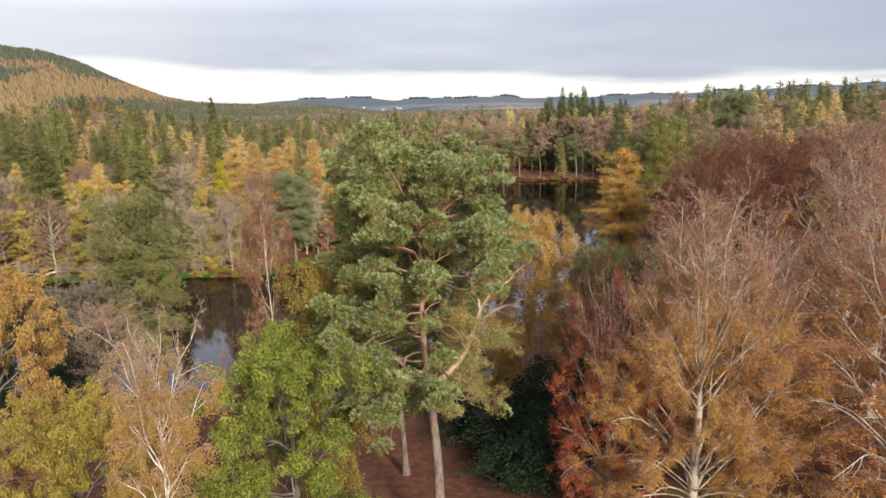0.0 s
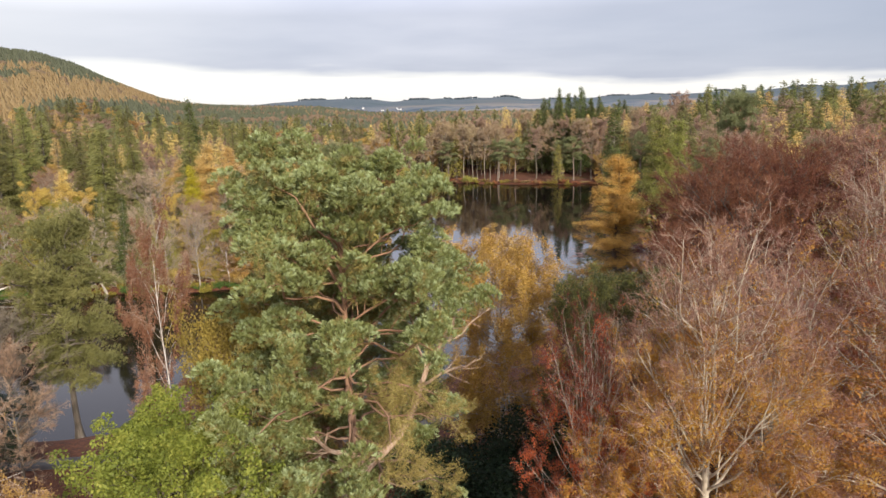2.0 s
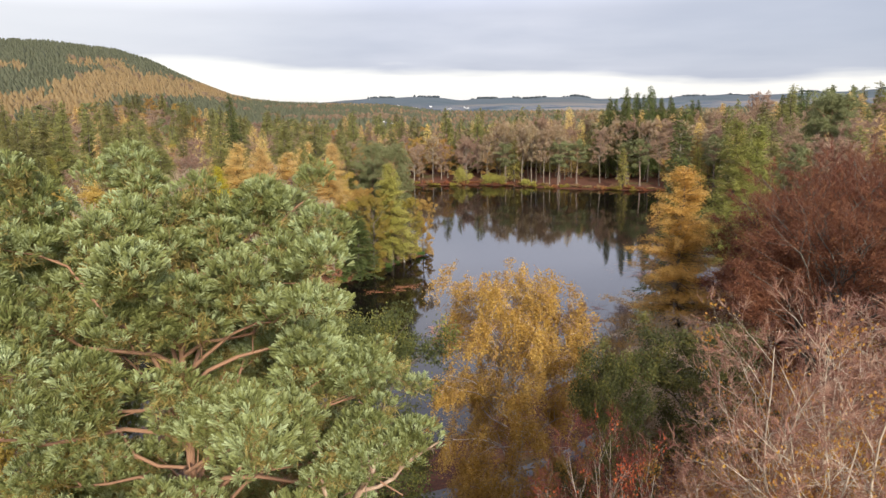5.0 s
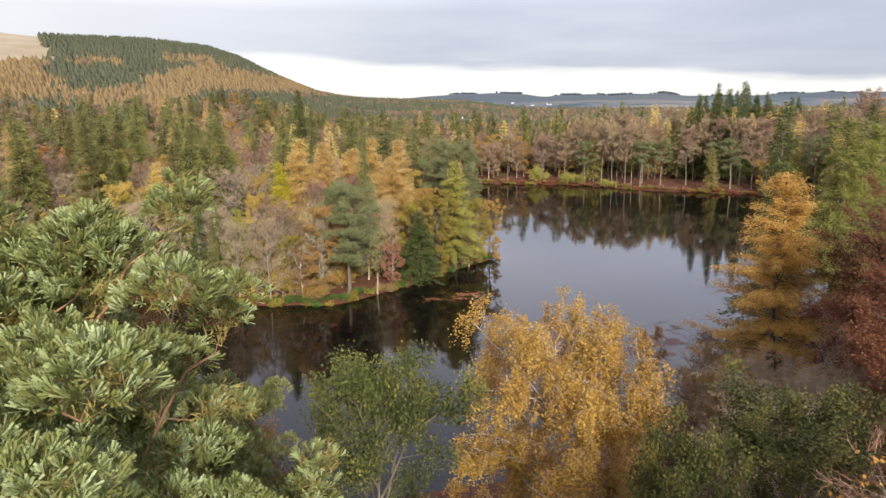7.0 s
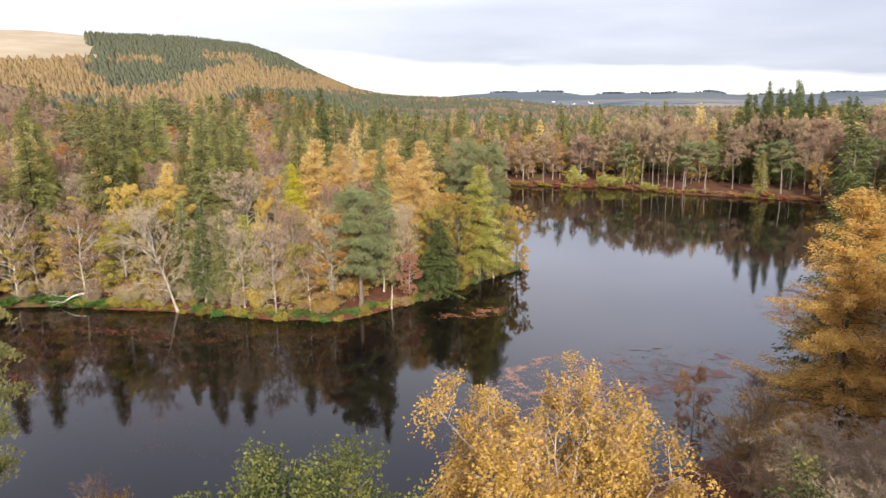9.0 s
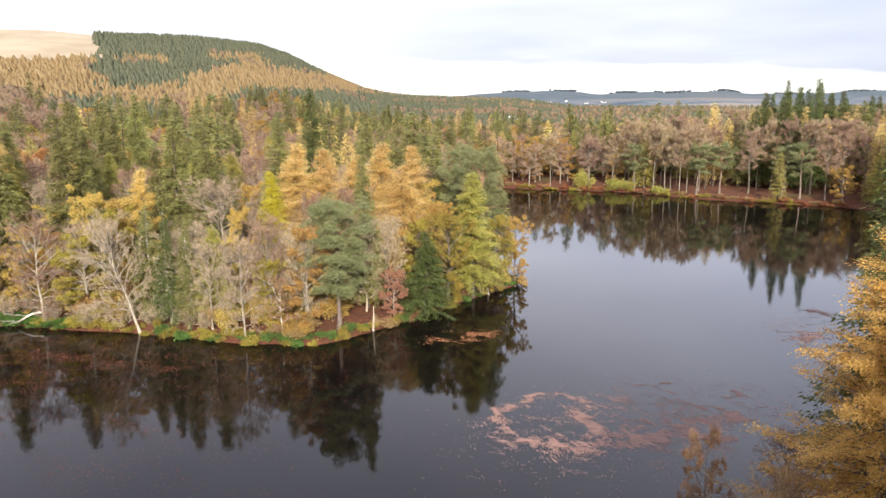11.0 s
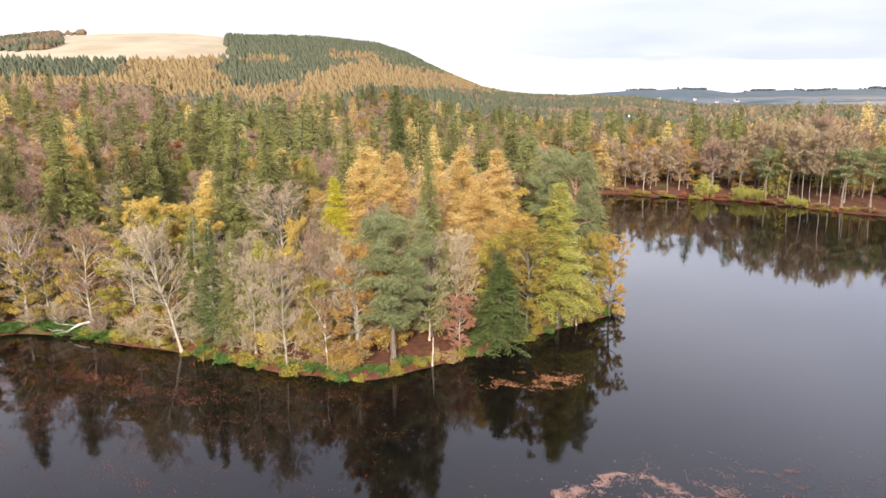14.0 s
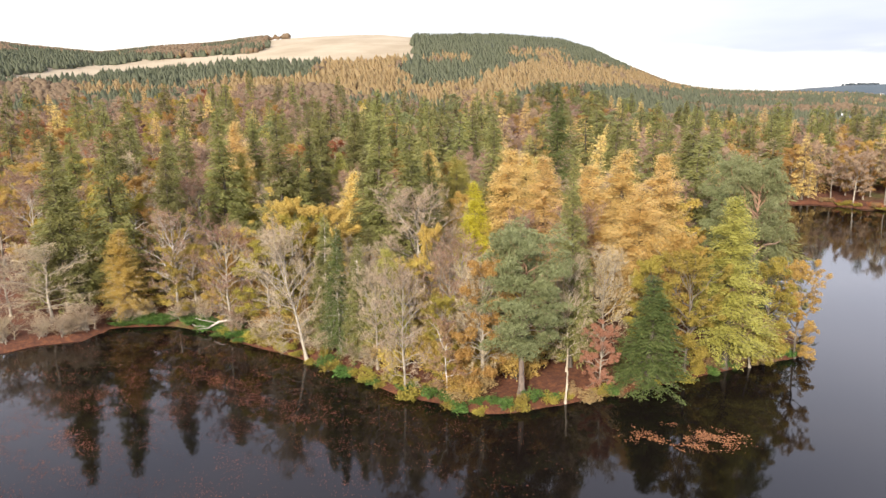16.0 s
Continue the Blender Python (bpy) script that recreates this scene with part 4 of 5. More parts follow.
    plant("bare1", -46, 83.5, 19, 6.0, "olivetwig", "bark_mid", "grey bare willow by the water", name="willow_tree", twig="olivetwig")
    plant("bare2", -38.7, 74.6, 18.5, 4.2, "greytwig", "bark_dark", "grey bare tree above the footpath", name="tree", twig="pinktwig")
    plant("bare2", -22, 84, 14, 4, "tan", "bark_grey", "bare brown tree by the water", name="tree", twig="pinktwig")
    for x, y, top, r, c in ((-20.5, 66, 17, 3.2, "russet"), (-17, 74, 12, 3.6, "maroon"), (-12, 80, 9, 3.4, "maroon")):
        plant("beech_wood", x, y, top, r, c, "bark_dark", "brown twiggy tree with a few russet leaves", "brown trees on the near bank", "tree", twig="pinktwig")
    kind_of("near_bush", shrub(131, 8, 4.5, 9000, 0.26, stems=18))
    for x, y, top, r in ((5, 66, 10, 5), (11, 70, 12, 5), (1, 71, 9, 4), (9, 64.5, 9.5, 5), (14, 66, 10, 4.5), (9, 60, 9.5, 4.5), (12.5, 61.5, 11, 4), (6.5, 58.5, 8, 4)):
        plant("near_bush", x, y, top, r, "darkleaf", "bark_dark", "dark evergreen thicket under the trees", "evergreen thicket", "bush", category="bush", wood_name="stem")
    # rusty larch and sapling on the right-hand bank
    kind_of("bank_larch", conifer(27, 29, 6.6, whorls=36, per=7, cards_per=380, size=0.2, droop=0.3, open_=0.4, hang=1.1, tips_up=0.42, trunk_r=0.4, power=0.6, wild=1.7, full=0.24), 29, 6.6)
    plant("bank_larch", 31.6, 122.5, 30.2, 7.4, "rust_larch", "bark_dark", "rusty golden larch leaning over the water", name="larch_tree")
    plant("spruce1", 33.6, 133.5, 37.6, 4.8, "fir", "bark_mid", "tall olive-green spruce with drooping branches behind the larch", name="spruce_tree")
    plant("larch1", 55, 178, 35.3, 5.6, "moss", "bark_dark", "tall larch with yellow-green needles on the bank", name="larch_tree")
    plant("larch0", 62, 186, 34.0, 5.4, "moss", "bark_dark", "tall larch with yellow-green needles on the bank", name="larch_tree")
    plant("pine1", 95, 230, 42, 6.5, "blue_pine", "bark_pine", "tall rounded pine with blue-green needles", name="scots_pine")
    plant("slim1", 18.4, 123.6, 11.8, 2.0, "tan", "bark_dark", "thin drooping sapling with faded leaves at the water's edge", name="sapling", twig="pinktwig")
    plant("bare2", 25.5, 128.5, 10.5, 2.6, "pinktwig", "bark_dark", "brown leafless sapling at the water's edge", name="sapling", twig="pinktwig")
    plant("bare1", 27, 102.5, 15.2, 5.6, "greytwig", "bark_grey", "grey twiggy bushy tree on the bank", "bushy trees on the bank", "tree", twig="greytwig")
    plant("bare2", 26, 95.5, 16, 5.8, "greytwig", "bark_grey", "grey twiggy bushy tree on the bank", "bushy trees on the bank", "tree", twig="greytwig")
    plant("thicket0", 24, 118, 12, 6, "tan", "bark_grey", "grey-brown twiggy bush on the bank", name="bush", category="bush", wood_name="stem")


near_wood()


# ---- the wooded point across the water ----
def point_wood():
    g = "trees on the wooded point"

    def put(kind, x, y, top, r, crown, wood, label, name="tree", **kw):
        return plant(kind, x, y, top, r, crown, wood, label, g, name, **kw)

    bare_w = dict(twig="greytwig")
    put("bare0", -120.4, 141.7, 16.7, 7.4, "greytwig", "bark_grey", "bare oak with pale lichen-grey branches", "oak_tree", **bare_w)
    put("larch0", -114.1, 152.1, 17.4, 3.6, "yellow", "bark_white", "slender yellow tree on the bank", "larch_tree")
    put("bare1", -108.4, 159.4, 21.3, 5.2, "pinktwig", "bark_white", "birch with pale stem and pinkish bare twigs", "birch_tree", twig="pinktwig")
    put("bare2", -93, 160.8, 21.2, 5.0, "pinktwig", "bark_grey", "bare tree with mauve twigs on the bank", "tree", twig="pinktwig")
    put("bare0", -71.9, 160.8, 22.9, 5.6, "greytwig", "bark_grey", "bare leaning tree with pale trunk", "tree", lean=(-22, 0), turn=0, **bare_w)
    put("spruce0", -73.3, 166.4, 21.7, 3.1, "spruce", "bark_white", "thin spruce with drooping olive branches", "spruce_tree")
    put("spruce1", -68, 164.3, 21.1, 2.6, "fir", "bark_white", "thin spruce with dark green branches", "spruce_tree")
    put("spruce2", -64.6, 165.4, 19.6, 2.7, "spruce", "bark_white", "thin spruce with drooping olive branches", "spruce_tree")
    put("spruce1", -75.8, 168.5, 20.5, 2.8, "fir", "bark_white", "thin spruce with dark green branches", "spruce_tree")
    put("bare1", -59.3, 163.9, 16.8, 3.5, "greytwig", "bark_grey", "bare grey tree at the water's edge", "tree", **bare_w)
    put("bare2", -51.3, 161.4, 19.3, 3.5, "greytwig", "bark_grey", "bare tree with whitish spreading branches", "tree", **bare_w)
    put("slim0", -45.3, 163.2, 11.8, 2.1, "tan", "bark_white", "young tree with faded leaves", "tree", twig="pinktwig")
    put("broad0", -42.9, 167.6, 19.3, 4.3, "orange", "bark_grey", "tree turning from orange leaves to a bare tan top", "tree")
    put("bare0", -43.5, 168.6, 19.8, 3.8, "tan", "bark_grey", "bare tree with tan top", "tree", twig="greytwig")
    put("pine0", -37.9, 169.8, 24.1, 5.4, "blue_pine", "bark_pine", "pine with rounded blue-green crown", "scots_pine")
    put("bare1", -37, 179.7, 19.2, 3.2, "greytwig", "bark_beech", "thin birch with crooked pale stem", "birch_tree", **bare_w)
    put("broad1", -31.2, 178.9, 9.8, 2.6, "copper", "bark_grey", "small tree with copper leaves", "tree")
    put("spruce2", -26.6, 184.3, 15.9, 4.6, "fir", "bark_dark", "dark green bushy fir on the bank", "fir_tree")
    put("broad2", -24.5, 191.2, 20.1, 4.4, "olive", "bark_dark", "broad tree in dull yellow leaf", "tree")
    put("larch1", -21.4, 198, 25.6, 5.2, "lime", "bark_dark", "larch with yellow-green needles", "larch_tree")
    put("bare2", -18.6, 201, 15.5, 3.4, "tan", "bark_grey", "brown half-bare tree leaning to the water", "tree", lean=(10, 0), twig="pinktwig")
    put("broad0", -17.5, 203.5, 16.2, 3.6, "olive", "bark_dark", "tree with olive-brown leaves", "tree")
    put("broad1", -14.6, 209.2, 15.4, 3.6, "orange", "bark_dark", "golden tree at the tip of the point", "tree")
    put("bare0", -128.4, 137.4, 14.2, 5, "greytwig", "bark_grey", "bare grey tree on the bank", "tree", **bare_w)
    # second row
    put("broad2", -90.2, 171.8, 24.6, 4.2, "yellow", "bark_dark", "tree in bright yellow leaf", "tree")
    put("broad0", -82, 176, 22.0, 6.2, "yellow", "bark_dark", "broad tree in pale gold leaf", "tree")
    put("spruce0", -73.5, 176, 18.5, 4, "spruce", "bark_dark", "spruce with olive-green needles", "spruce_tree")
    put("bare1", -70.1, 184.5, 25.8, 8.0, "greytwig", "bark_grey", "wide round bare tree with grey twigs", "tree", **bare_w)
    put("broad1", -63, 180, 20.0, 3.0, "yellow", "bark_dark", "narrow tree in golden leaf", "tree")
    put("bare2", -58, 182, 19.5, 4.5, "pinktwig", "bark_grey", "bare tree with rosy twigs", "tree", twig="pinktwig")
    put("larch2", -61.3, 189, 26, 3.3, "bright", "bark_dark", "small conifer with bright yellow needles", "conifer_tree")
    put("larch0", -58.8, 195.6, 31.2, 5.6, "larch", "bark_dark", "larch with golden autumn needles", "larch_tree")
    put("larch1", -54.5, 200, 30.0, 5.4, "larch", "bark_dark", "larch with golden autumn needles", "larch_tree")
    put("bare0", -54, 192, 22.5, 4.5, "pinktwig", "bark_grey", "bare tree with rosy twigs", "tree", twig="pinktwig")
    put("larch2", -47.5, 216.3, 30.3, 6.1, "larch", "bark_dark", "larch with golden autumn needles", "larch_tree")
    put("larch0", -50, 208, 28.0, 6.1, "larch", "bark_dark", "larch with golden autumn needles", "larch_tree")
    put("larch1", -40.6, 217.1, 29.8, 5.6, "larch", "bark_dark", "larch with golden autumn needles", "larch_tree")
    put("larch2", -38, 204, 25, 6.1, "larch", "bark_dark", "larch with golden autumn needles", "larch_tree")
    put("bare1", -36, 188, 18.5, 4, "tan", "bark_grey", "bare tree with tan twigs", "tree", twig="greytwig")
    put("broad0", -30.5, 190.5, 17, 3.5, "olive", "bark_dark", "tree in olive-yellow leaf", "tree")
    put("broad2", -29, 198, 21, 4.0, "orange", "bark_dark", "tree in dull yellow leaf", "tree")
    put("pine1", -22.5, 212.5, 30, 4.4, "blue_pine", "bark_pine", "pine with dull blue-green needles", "scots_pine")
    put("spruce0", -25.5, 214, 22, 5, "fir", "bark_dark", "dark fir near the point's tip", "fir_tree")
    put("pine0", -31, 226, 30, 5, "blue_pine", "bark_pine", "tall pine with blue-green needles", "scots_pine")
    put("larch0", -135.2, 191, 35.6, 4.6, "larch", "bark_grey", "tall golden larch with a bare lower stem", "larch_tree")
    put("spruce2", -134.2, 174, 29.7, 4.8, "spruce", "bark_dark", "deep green spruce with dense branches", "spruce_tree")
    put("spruce0", -111.2, 193.6, 33.9, 5.2, "spruce", "bark_dark", "dark green spruce with drooping branches", "spruce_tree")
    put("spruce1", -128.4, 222.3, 37.3, 5.5, "spruce", "bark_dark", "dark green spruce with drooping branches", "spruce_tree")
    put("spruce2", -84.7, 199.3, 32.8, 4.6, "spruce", "bark_dark", "dark green spruce with drooping branches", "spruce_tree")
    put("spruce0", -78.2, 196.4, 29.5, 4.2, "spruce", "bark_dark", "dark green spruce with drooping branches", "spruce_tree")
    put("spruce1", -125.6, 228.1, 42.7, 5.6, "spruce", "bark_dark", "tall dark green spruce", "spruce_tree")
    put("spruce2", -134.5, 215.8, 40.4, 5.4, "spruce", "bark_dark", "tall dark green spruce", "spruce_tree")
    put("spruce0", -80, 244.5, 43.8, 5.0, "fir", "bark_dark", "very tall dark fir standing over the wood", "fir_tree")
    put("spruce1", -124, 146, 34.3, 5.6, "spruce", "bark_dark", "deep green spruce close to the bank", "spruce_tree")
    put("spruce2", -122, 154.5, 35.5, 5.6, "spruce", "bark_dark", "deep green spruce close to the bank", "spruce_tree")
    put("spruce0", -115.5, 163, 31.7, 4.8, "spruce", "bark_dark", "deep green spruce close to the bank", "spruce_tree")
    put("spruce1", -122.5, 179, 38.8, 6, "spruce", "bark_dark", "tall dark green spruce", "spruce_tree")
    put("spruce2", -106, 182, 37.4, 6, "spruce", "bark_dark", "tall dark green spruce", "spruce_tree")
    put("spruce0", -82, 187, 36.6, 5.6, "spruce", "bark_dark", "tall dark green spruce", "spruce_tree")
    put("spruce1", -75, 188, 36.6, 5.6, "spruce", "bark_dark", "tall dark green spruce", "spruce_tree")
    put("spruce2", -64, 198, 37, 5.4, "spruce", "bark_dark", "tall dark green spruce", "spruce_tree")
    put("spruce0", -37.5, 181.5, 32.8, 3.3, "spruce", "bark_dark", "spruce with hanging deep green branches", "spruce_tree")
    put("larch2", -123.7, 184.6, 29, 3.6, "lime", "bark_dark", "larch with yellow-green needles", "larch_tree")
    put("spruce0", -104, 185, 30, 5, "spruce", "bark_dark", "dark green spruce with drooping branches", "spruce_tree")
    put("larch1", -133, 182, 25, 4, "lime", "bark_dark", "larch with yellow-green needles", "larch_tree")
    return g


point_wood()
CLEAR = [(o.location.x, o.location.y) for o in scene.objects if o.type == "EMPTY"]


def wood(region, spacing, chooser, group, seed):
    """Fills a stretch of land with single trees, keeping off those already standing."""
    rng = random.Random(seed)
    x0, x1, y0, y1 = region
    y = y0
    while y < y1:
        x = x0
        while x < x1:
            px, py = x + rng.uniform(-0.42, 0.42) * spacing, y + rng.uniform(-0.42, 0.42) * spacing
            x += spacing
            if shore(px, py) < 1.2 or min((px - a) ** 2 + (py - b) ** 2 for a, b in CLEAR) < (0.55 * spacing) ** 2:
                continue
            got = chooser(px, py, rng)
            if got is None:
                continue
            kind, crown, bk, h, r, label, name = got
            plant(kind, px, py, float(ground(px, py)) + h, r, crown, bk, label, group, name, turn=rng.uniform(0, 360), twig=crown if crown.endswith("twig") else "pinktwig" if crown == "russet" else "greytwig")
            CLEAR.append((px, py))
        y += spacing


# birch, oak and beech are arbitrary names here; these trees' species is unknown
LOOKS = {
    "spruce": ("spruce", "spruce", "bark_dark", 27, 35, 0.185, "dark green spruce with drooping branches", "spruce_tree"),
    "larch": ("larch", "larch", "bark_dark", 20, 28, 0.165, "larch with golden autumn needles", "larch_tree"),
    "lime": ("larch", "lime", "bark_dark", 16, 25, 0.17, "larch with yellow-green needles", "larch_tree"),
    "yellow": ("broad", "yellow", "bark_grey", 13, 20, 0.27, "birch in yellow leaf", "birch_tree"),
    "orange": ("broad", "orange", "bark_grey", 14, 21, 0.28, "tree in orange leaf", "tree"),
    "russet": ("broad", "russet", "bark_grey", 14, 22, 0.28, "copper beech in autumn leaf", "beech_tree"),
    "olive": ("broad", "olive", "bark_grey", 13, 20, 0.27, "tree in olive-yellow leaf", "tree"),
    "pink": ("bare", "pinktwig", "bark_grey", 17, 24, 0.26, "bare birch with mauve-brown twigs", "birch_tree"),
    "grey": ("bare", "greytwig", "bark_grey", 16, 23, 0.26, "bare oak with grey twigs", "oak_tree"),
    "tall": ("tall", "tan", "bark_mid", 24, 32, 0.16, "tall half-bare beech with a long clear trunk", "beech_tree"),
    "tallpink": ("tall", "pinktwig", "bark_mid", 24, 32, 0.17, "tall bare tree with mauve twigs", "tree"),
    "gold": ("larch", "larch", "bark_dark", 25, 33, 0.165, "tall larch with golden autumn needles", "larch_tree"),
    "pine": ("pine", "blue_pine", "bark_pine", 20, 27, 0.2, "pine with blue-green needles", "scots_pine"),
}


def looks(rng, weights, far):
    key = rng.choices([k for k, _ in weights], [w for _, w in weights])[0]
    base, crown, bk, lo, hi, wide, label, name = LOOKS[key]
    h = rng.uniform(lo, hi)
    # far bare trees take a paler copy of the mauve twig colour
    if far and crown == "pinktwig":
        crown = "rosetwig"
    n = 2 if base == "pine" else 3
    return ("f" if far else "") + f"{base}{rng.randrange(n)}", crown, bk, h, h * wide * rng.uniform(0.85, 1.15), label, name


def behind_point(x, y, rng):
    # spruce belt behind a mixed fringe; rosy beeches to the left
    if x > -35 and y < 222:
        return None
    if x < -150 and y > 195:
        return looks(rng, [("pink", 5), ("russet", 1), ("spruce", 1), ("orange", 2), ("lime", 0.7), ("larch", 0.5)], True)
    if y > 181 + 0.14 * (-60 - x) and x < -60:
        return looks(rng, [("spruce", 2.6), ("lime", 2.2), ("pink", 3), ("larch", 1.8), ("olive", 1), ("yellow", 1), ("orange", 1.4)], y > 240)
    return looks(rng, [("yellow", 3), ("pink", 3), ("grey", 2), ("spruce", 2), ("orange", 2), ("olive", 2)], y > 200)


def fringe(x, y, rng):
    kind, crown, bk, h, r, label, name = looks(rng, [("yellow", 4), ("orange", 3.5), ("pink", 1.2), ("grey", 2), ("olive", 2), ("lime", 0.8)], False)
    return kind, crown, bk, h * 0.8, r * 0.9, label, name


def beyond(x, y, rng):
    az, r = bearing(x, y)
    if az < 8:
        return looks(rng, [("orange", 4), ("pink", 3), ("pine", 0.8), ("spruce", 2), ("yellow", 2)], True)
    return looks(rng, [("spruce", 5), ("pink", 3), ("orange", 2), ("pine", 0.7), ("larch", 2), ("lime", 1.5)], True)


def valley(x, y, rng):
    kind, crown, bk, h, r, label, name = looks(rng, [("orange", 3), ("pink", 3), ("spruce", 3), ("lime", 2), ("larch", 2), ("pine", 1)], True)
    return kind, crown, bk, h * 0.7, r * 0.9, label, name


def far_shore(x, y, rng):
    d = float(shore(x, y))
    if d < 30:
        return looks(rng, [("tall", 6), ("tallpink", 3), ("pine", 0.8), ("orange", 1), ("lime", 0.7), ("gold", 0.25)] if x > -2 else [("orange", 5), ("pink", 5), ("yellow", 1), ("larch", 0.4), ("tall", 1)], True)
    if x < -2:
        return looks(rng, [("orange", 3), ("pink", 3), ("spruce", 2), ("gold", 1), ("lime", 1)], True)
    return looks(rng, [("lime", 2), ("gold", 2), ("tallpink", 3), ("spruce", 3), ("tall", 2)], True)


def right_side(x, y, rng):
    if y < 180 or x < 40:
        return None
    return looks(rng, [("gold", 1.8), ("lime", 4), ("tallpink", 3.5), ("pine", 1), ("spruce", 2.5)], True)


wood((-112, -36, 162, 192), 6.4, fringe, "trees on the wooded point", 9)
wood((-215, -28, 150, 262), 9.8, behind_point, "trees on the wooded point", 1)
wood((-260, -60, 262, 420), 12.5, beyond, "trees behind the point", 2)
def rosy(x, y, rng):
    return looks(rng, [("pink", 5), ("russet", 0.7), ("spruce", 1.1), ("orange", 2), ("lime", 1), ("olive", 1), ("larch", 0.7)], True)


wood((-500, -215, 170, 262), 13.5, rosy, "trees on the slope", 10)
wood((-500, -260, 262, 420), 14.5, rosy, "trees on the slope", 11)
wood((-300, 60, 452, 640), 14.0, valley, "trees in the valley", 7)
wood((-120, 130, 356, 450), 8.5, far_shore, "trees on the far shore", 3)
def right_back(x, y, rng):
    kind, crown, bk, h, r, label, name = looks(rng, [("spruce", 5), ("gold", 1.3), ("lime", 2.5), ("tallpink", 1.5)], True)
    return kind, crown, bk, h + 6, r * 1.25, label, name


wood((100, 340, 340, 450), 12.5, right_back, "trees behind the lake's eastern bank", 6)
wood((55, 190, 180, 356), 10.5, right_side, "trees along the lake's eastern bank", 4)
for x, y, top in ((76, 384, 48), (65, 386, 47.5), (70, 390, 44.5), (58, 392, 43), (90, 424, 43), (96, 430, 44), (82, 432, 45), (72, 438, 42), (65, 446, 41), (112, 434, 41), (86, 428, 47.5), (80, 440, 46), (76, 446, 44), (70, 455, 43), (92, 436, 42), (107, 428, 41.4), (100, 440, 40), (11.7, 457, 34), (153, 400, 46), (160, 410, 45), (168, 400, 47), (176, 395, 46), (146, 405, 43),
                  (190, 390, 48), (205, 385, 47), (215, 380, 49), (182, 410, 47), (225, 392, 47), (240, 380, 48), (232, 370, 46)):
    plant(some("spruce"), x, y, top, 5.2, "fir", "bark_dark", "tall dark spruce on the skyline", "skyline spruces", "spruce_tree")


# ---- far woods on the hill ----
def far_woods():
    rng = np.random.default_rng(8)
    az, r = np.radians(rng.uniform(-36, 78, 160000)), np.sqrt(rng.uniform(330 ** 2, 1560 ** 2, 160000))
    x, y = 12 - np.sin(az) * r, 80 + np.cos(az) * r
    deg = np.degrees(az)
    keep = (rng.random(160000) < np.where(az > 0.42, 0.8, 0.55) * np.clip((420 / r) ** 0.5, 0, 1)) & (shore(x, y) > 60) & ~((x > -262) & (x < 330) & (y < 452)) & ~((x > -300) & (x < 60) & (y < 645)) & ~((x > -505) & (x < 0) & (y > 165) & (y < 425))
    z = ground(x, y)
    el = np.degrees(np.arctan2(z - 38, r))
    deg = deg + 1.3 * np.array([noise.noise((a * 0.022, b * 0.022, 5)) + 0.5 * noise.noise((a * 0.07, b * 0.07, 5)) for a, b in zip(x, y)])
    # hay and fields stay open between two lines on the slope
    low = np.interp(deg, [42.5, 52, 57, 61, 64, 69, 76, 90], [3.45, 3.2, 3.2, 2.6, 2.5, 1.8, 1.8, 1.8])
    high = np.interp(deg, [52, 54.6, 61.7, 69, 71, 76], [9, 4.2, 3.56, 2.74, 2.3, 2.3])
    keep &= ~((deg < 9) & (r > 620) & (rng.random(160000) < 0.5))
    keep &= np.hypot(x + 121, y - 752) > 17
    keep &= ~((deg > 42.5) & (el > low) & (el < high))
    keep &= r < np.interp(deg, RIDGE_AZ, RIDGE_FAR) * 0.985
    x, y, z, el, deg, r = (v[keep] for v in (x, y, z, el, deg, r))
    n = len(x)
    patch = np.array([noise.noise((a * 0.0075, b * 0.011, 3)) for a, b in zip(x, y)]) + rng.normal(size=n) * 0.09
    e = el + rng.normal(size=n) * 0.12 + 0.35 * np.array([noise.noise((a * 0.03, b * 0.03, 9)) for a, b in zip(x, y)])
    stand = (deg > 25) & (deg < 43.2) & (e > np.interp(deg, [25, 32, 35, 38, 42.5], [2.2, 3.2, 2.7, 1.6, 1.15]))
    for a, b, wa, wb in ((40.2, 3.3, 1.8, 0.3), (33, 3.6, 2.3, 0.28)):
        stand &= ((deg - a) / wa) ** 2 + ((e - b) / wb) ** 2 > 1
    mid = (deg > 12) & (deg < 34.5) & (e < np.interp(deg, [12, 18, 27, 33.5, 34.5], [0.1, 0.6, 1.0, 1.1, 0])) & (patch > -0.28)
    left = (deg > 50) & (e > np.interp(deg, [50, 57, 60, 64, 76], [2.1, 1.9, 1.2, 1.4, 1.8])) & ((el < 3.7) | (patch > 0.15))
    dark = stand | mid | left | ((patch > np.where(deg > 43, 0.07, 0.16)) & (e < 0.9)) | ((deg < 12) & (patch + rng.normal(size=n) * 0.25 > 0.0))
    gold = ~dark & (((deg > 20) & (deg < 59) & (e > np.where(deg > 43, 0.4, -0.9)) & (patch > -0.22)) | (patch > np.where(deg > 43, 0.12, -0.12))) & ((deg > 13) | (rng.random(n) < 0.5)) & (el < 3.9)
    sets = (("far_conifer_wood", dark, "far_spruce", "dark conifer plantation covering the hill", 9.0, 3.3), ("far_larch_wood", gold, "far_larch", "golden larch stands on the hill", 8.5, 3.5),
            ("far_bare_wood", ~dark & ~gold, "hazy_brown", "bare and copper woods below the hill", 7.5, 4.2))
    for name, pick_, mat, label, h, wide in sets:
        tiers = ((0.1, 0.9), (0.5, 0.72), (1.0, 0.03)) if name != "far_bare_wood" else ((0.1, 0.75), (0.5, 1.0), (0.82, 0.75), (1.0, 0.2))
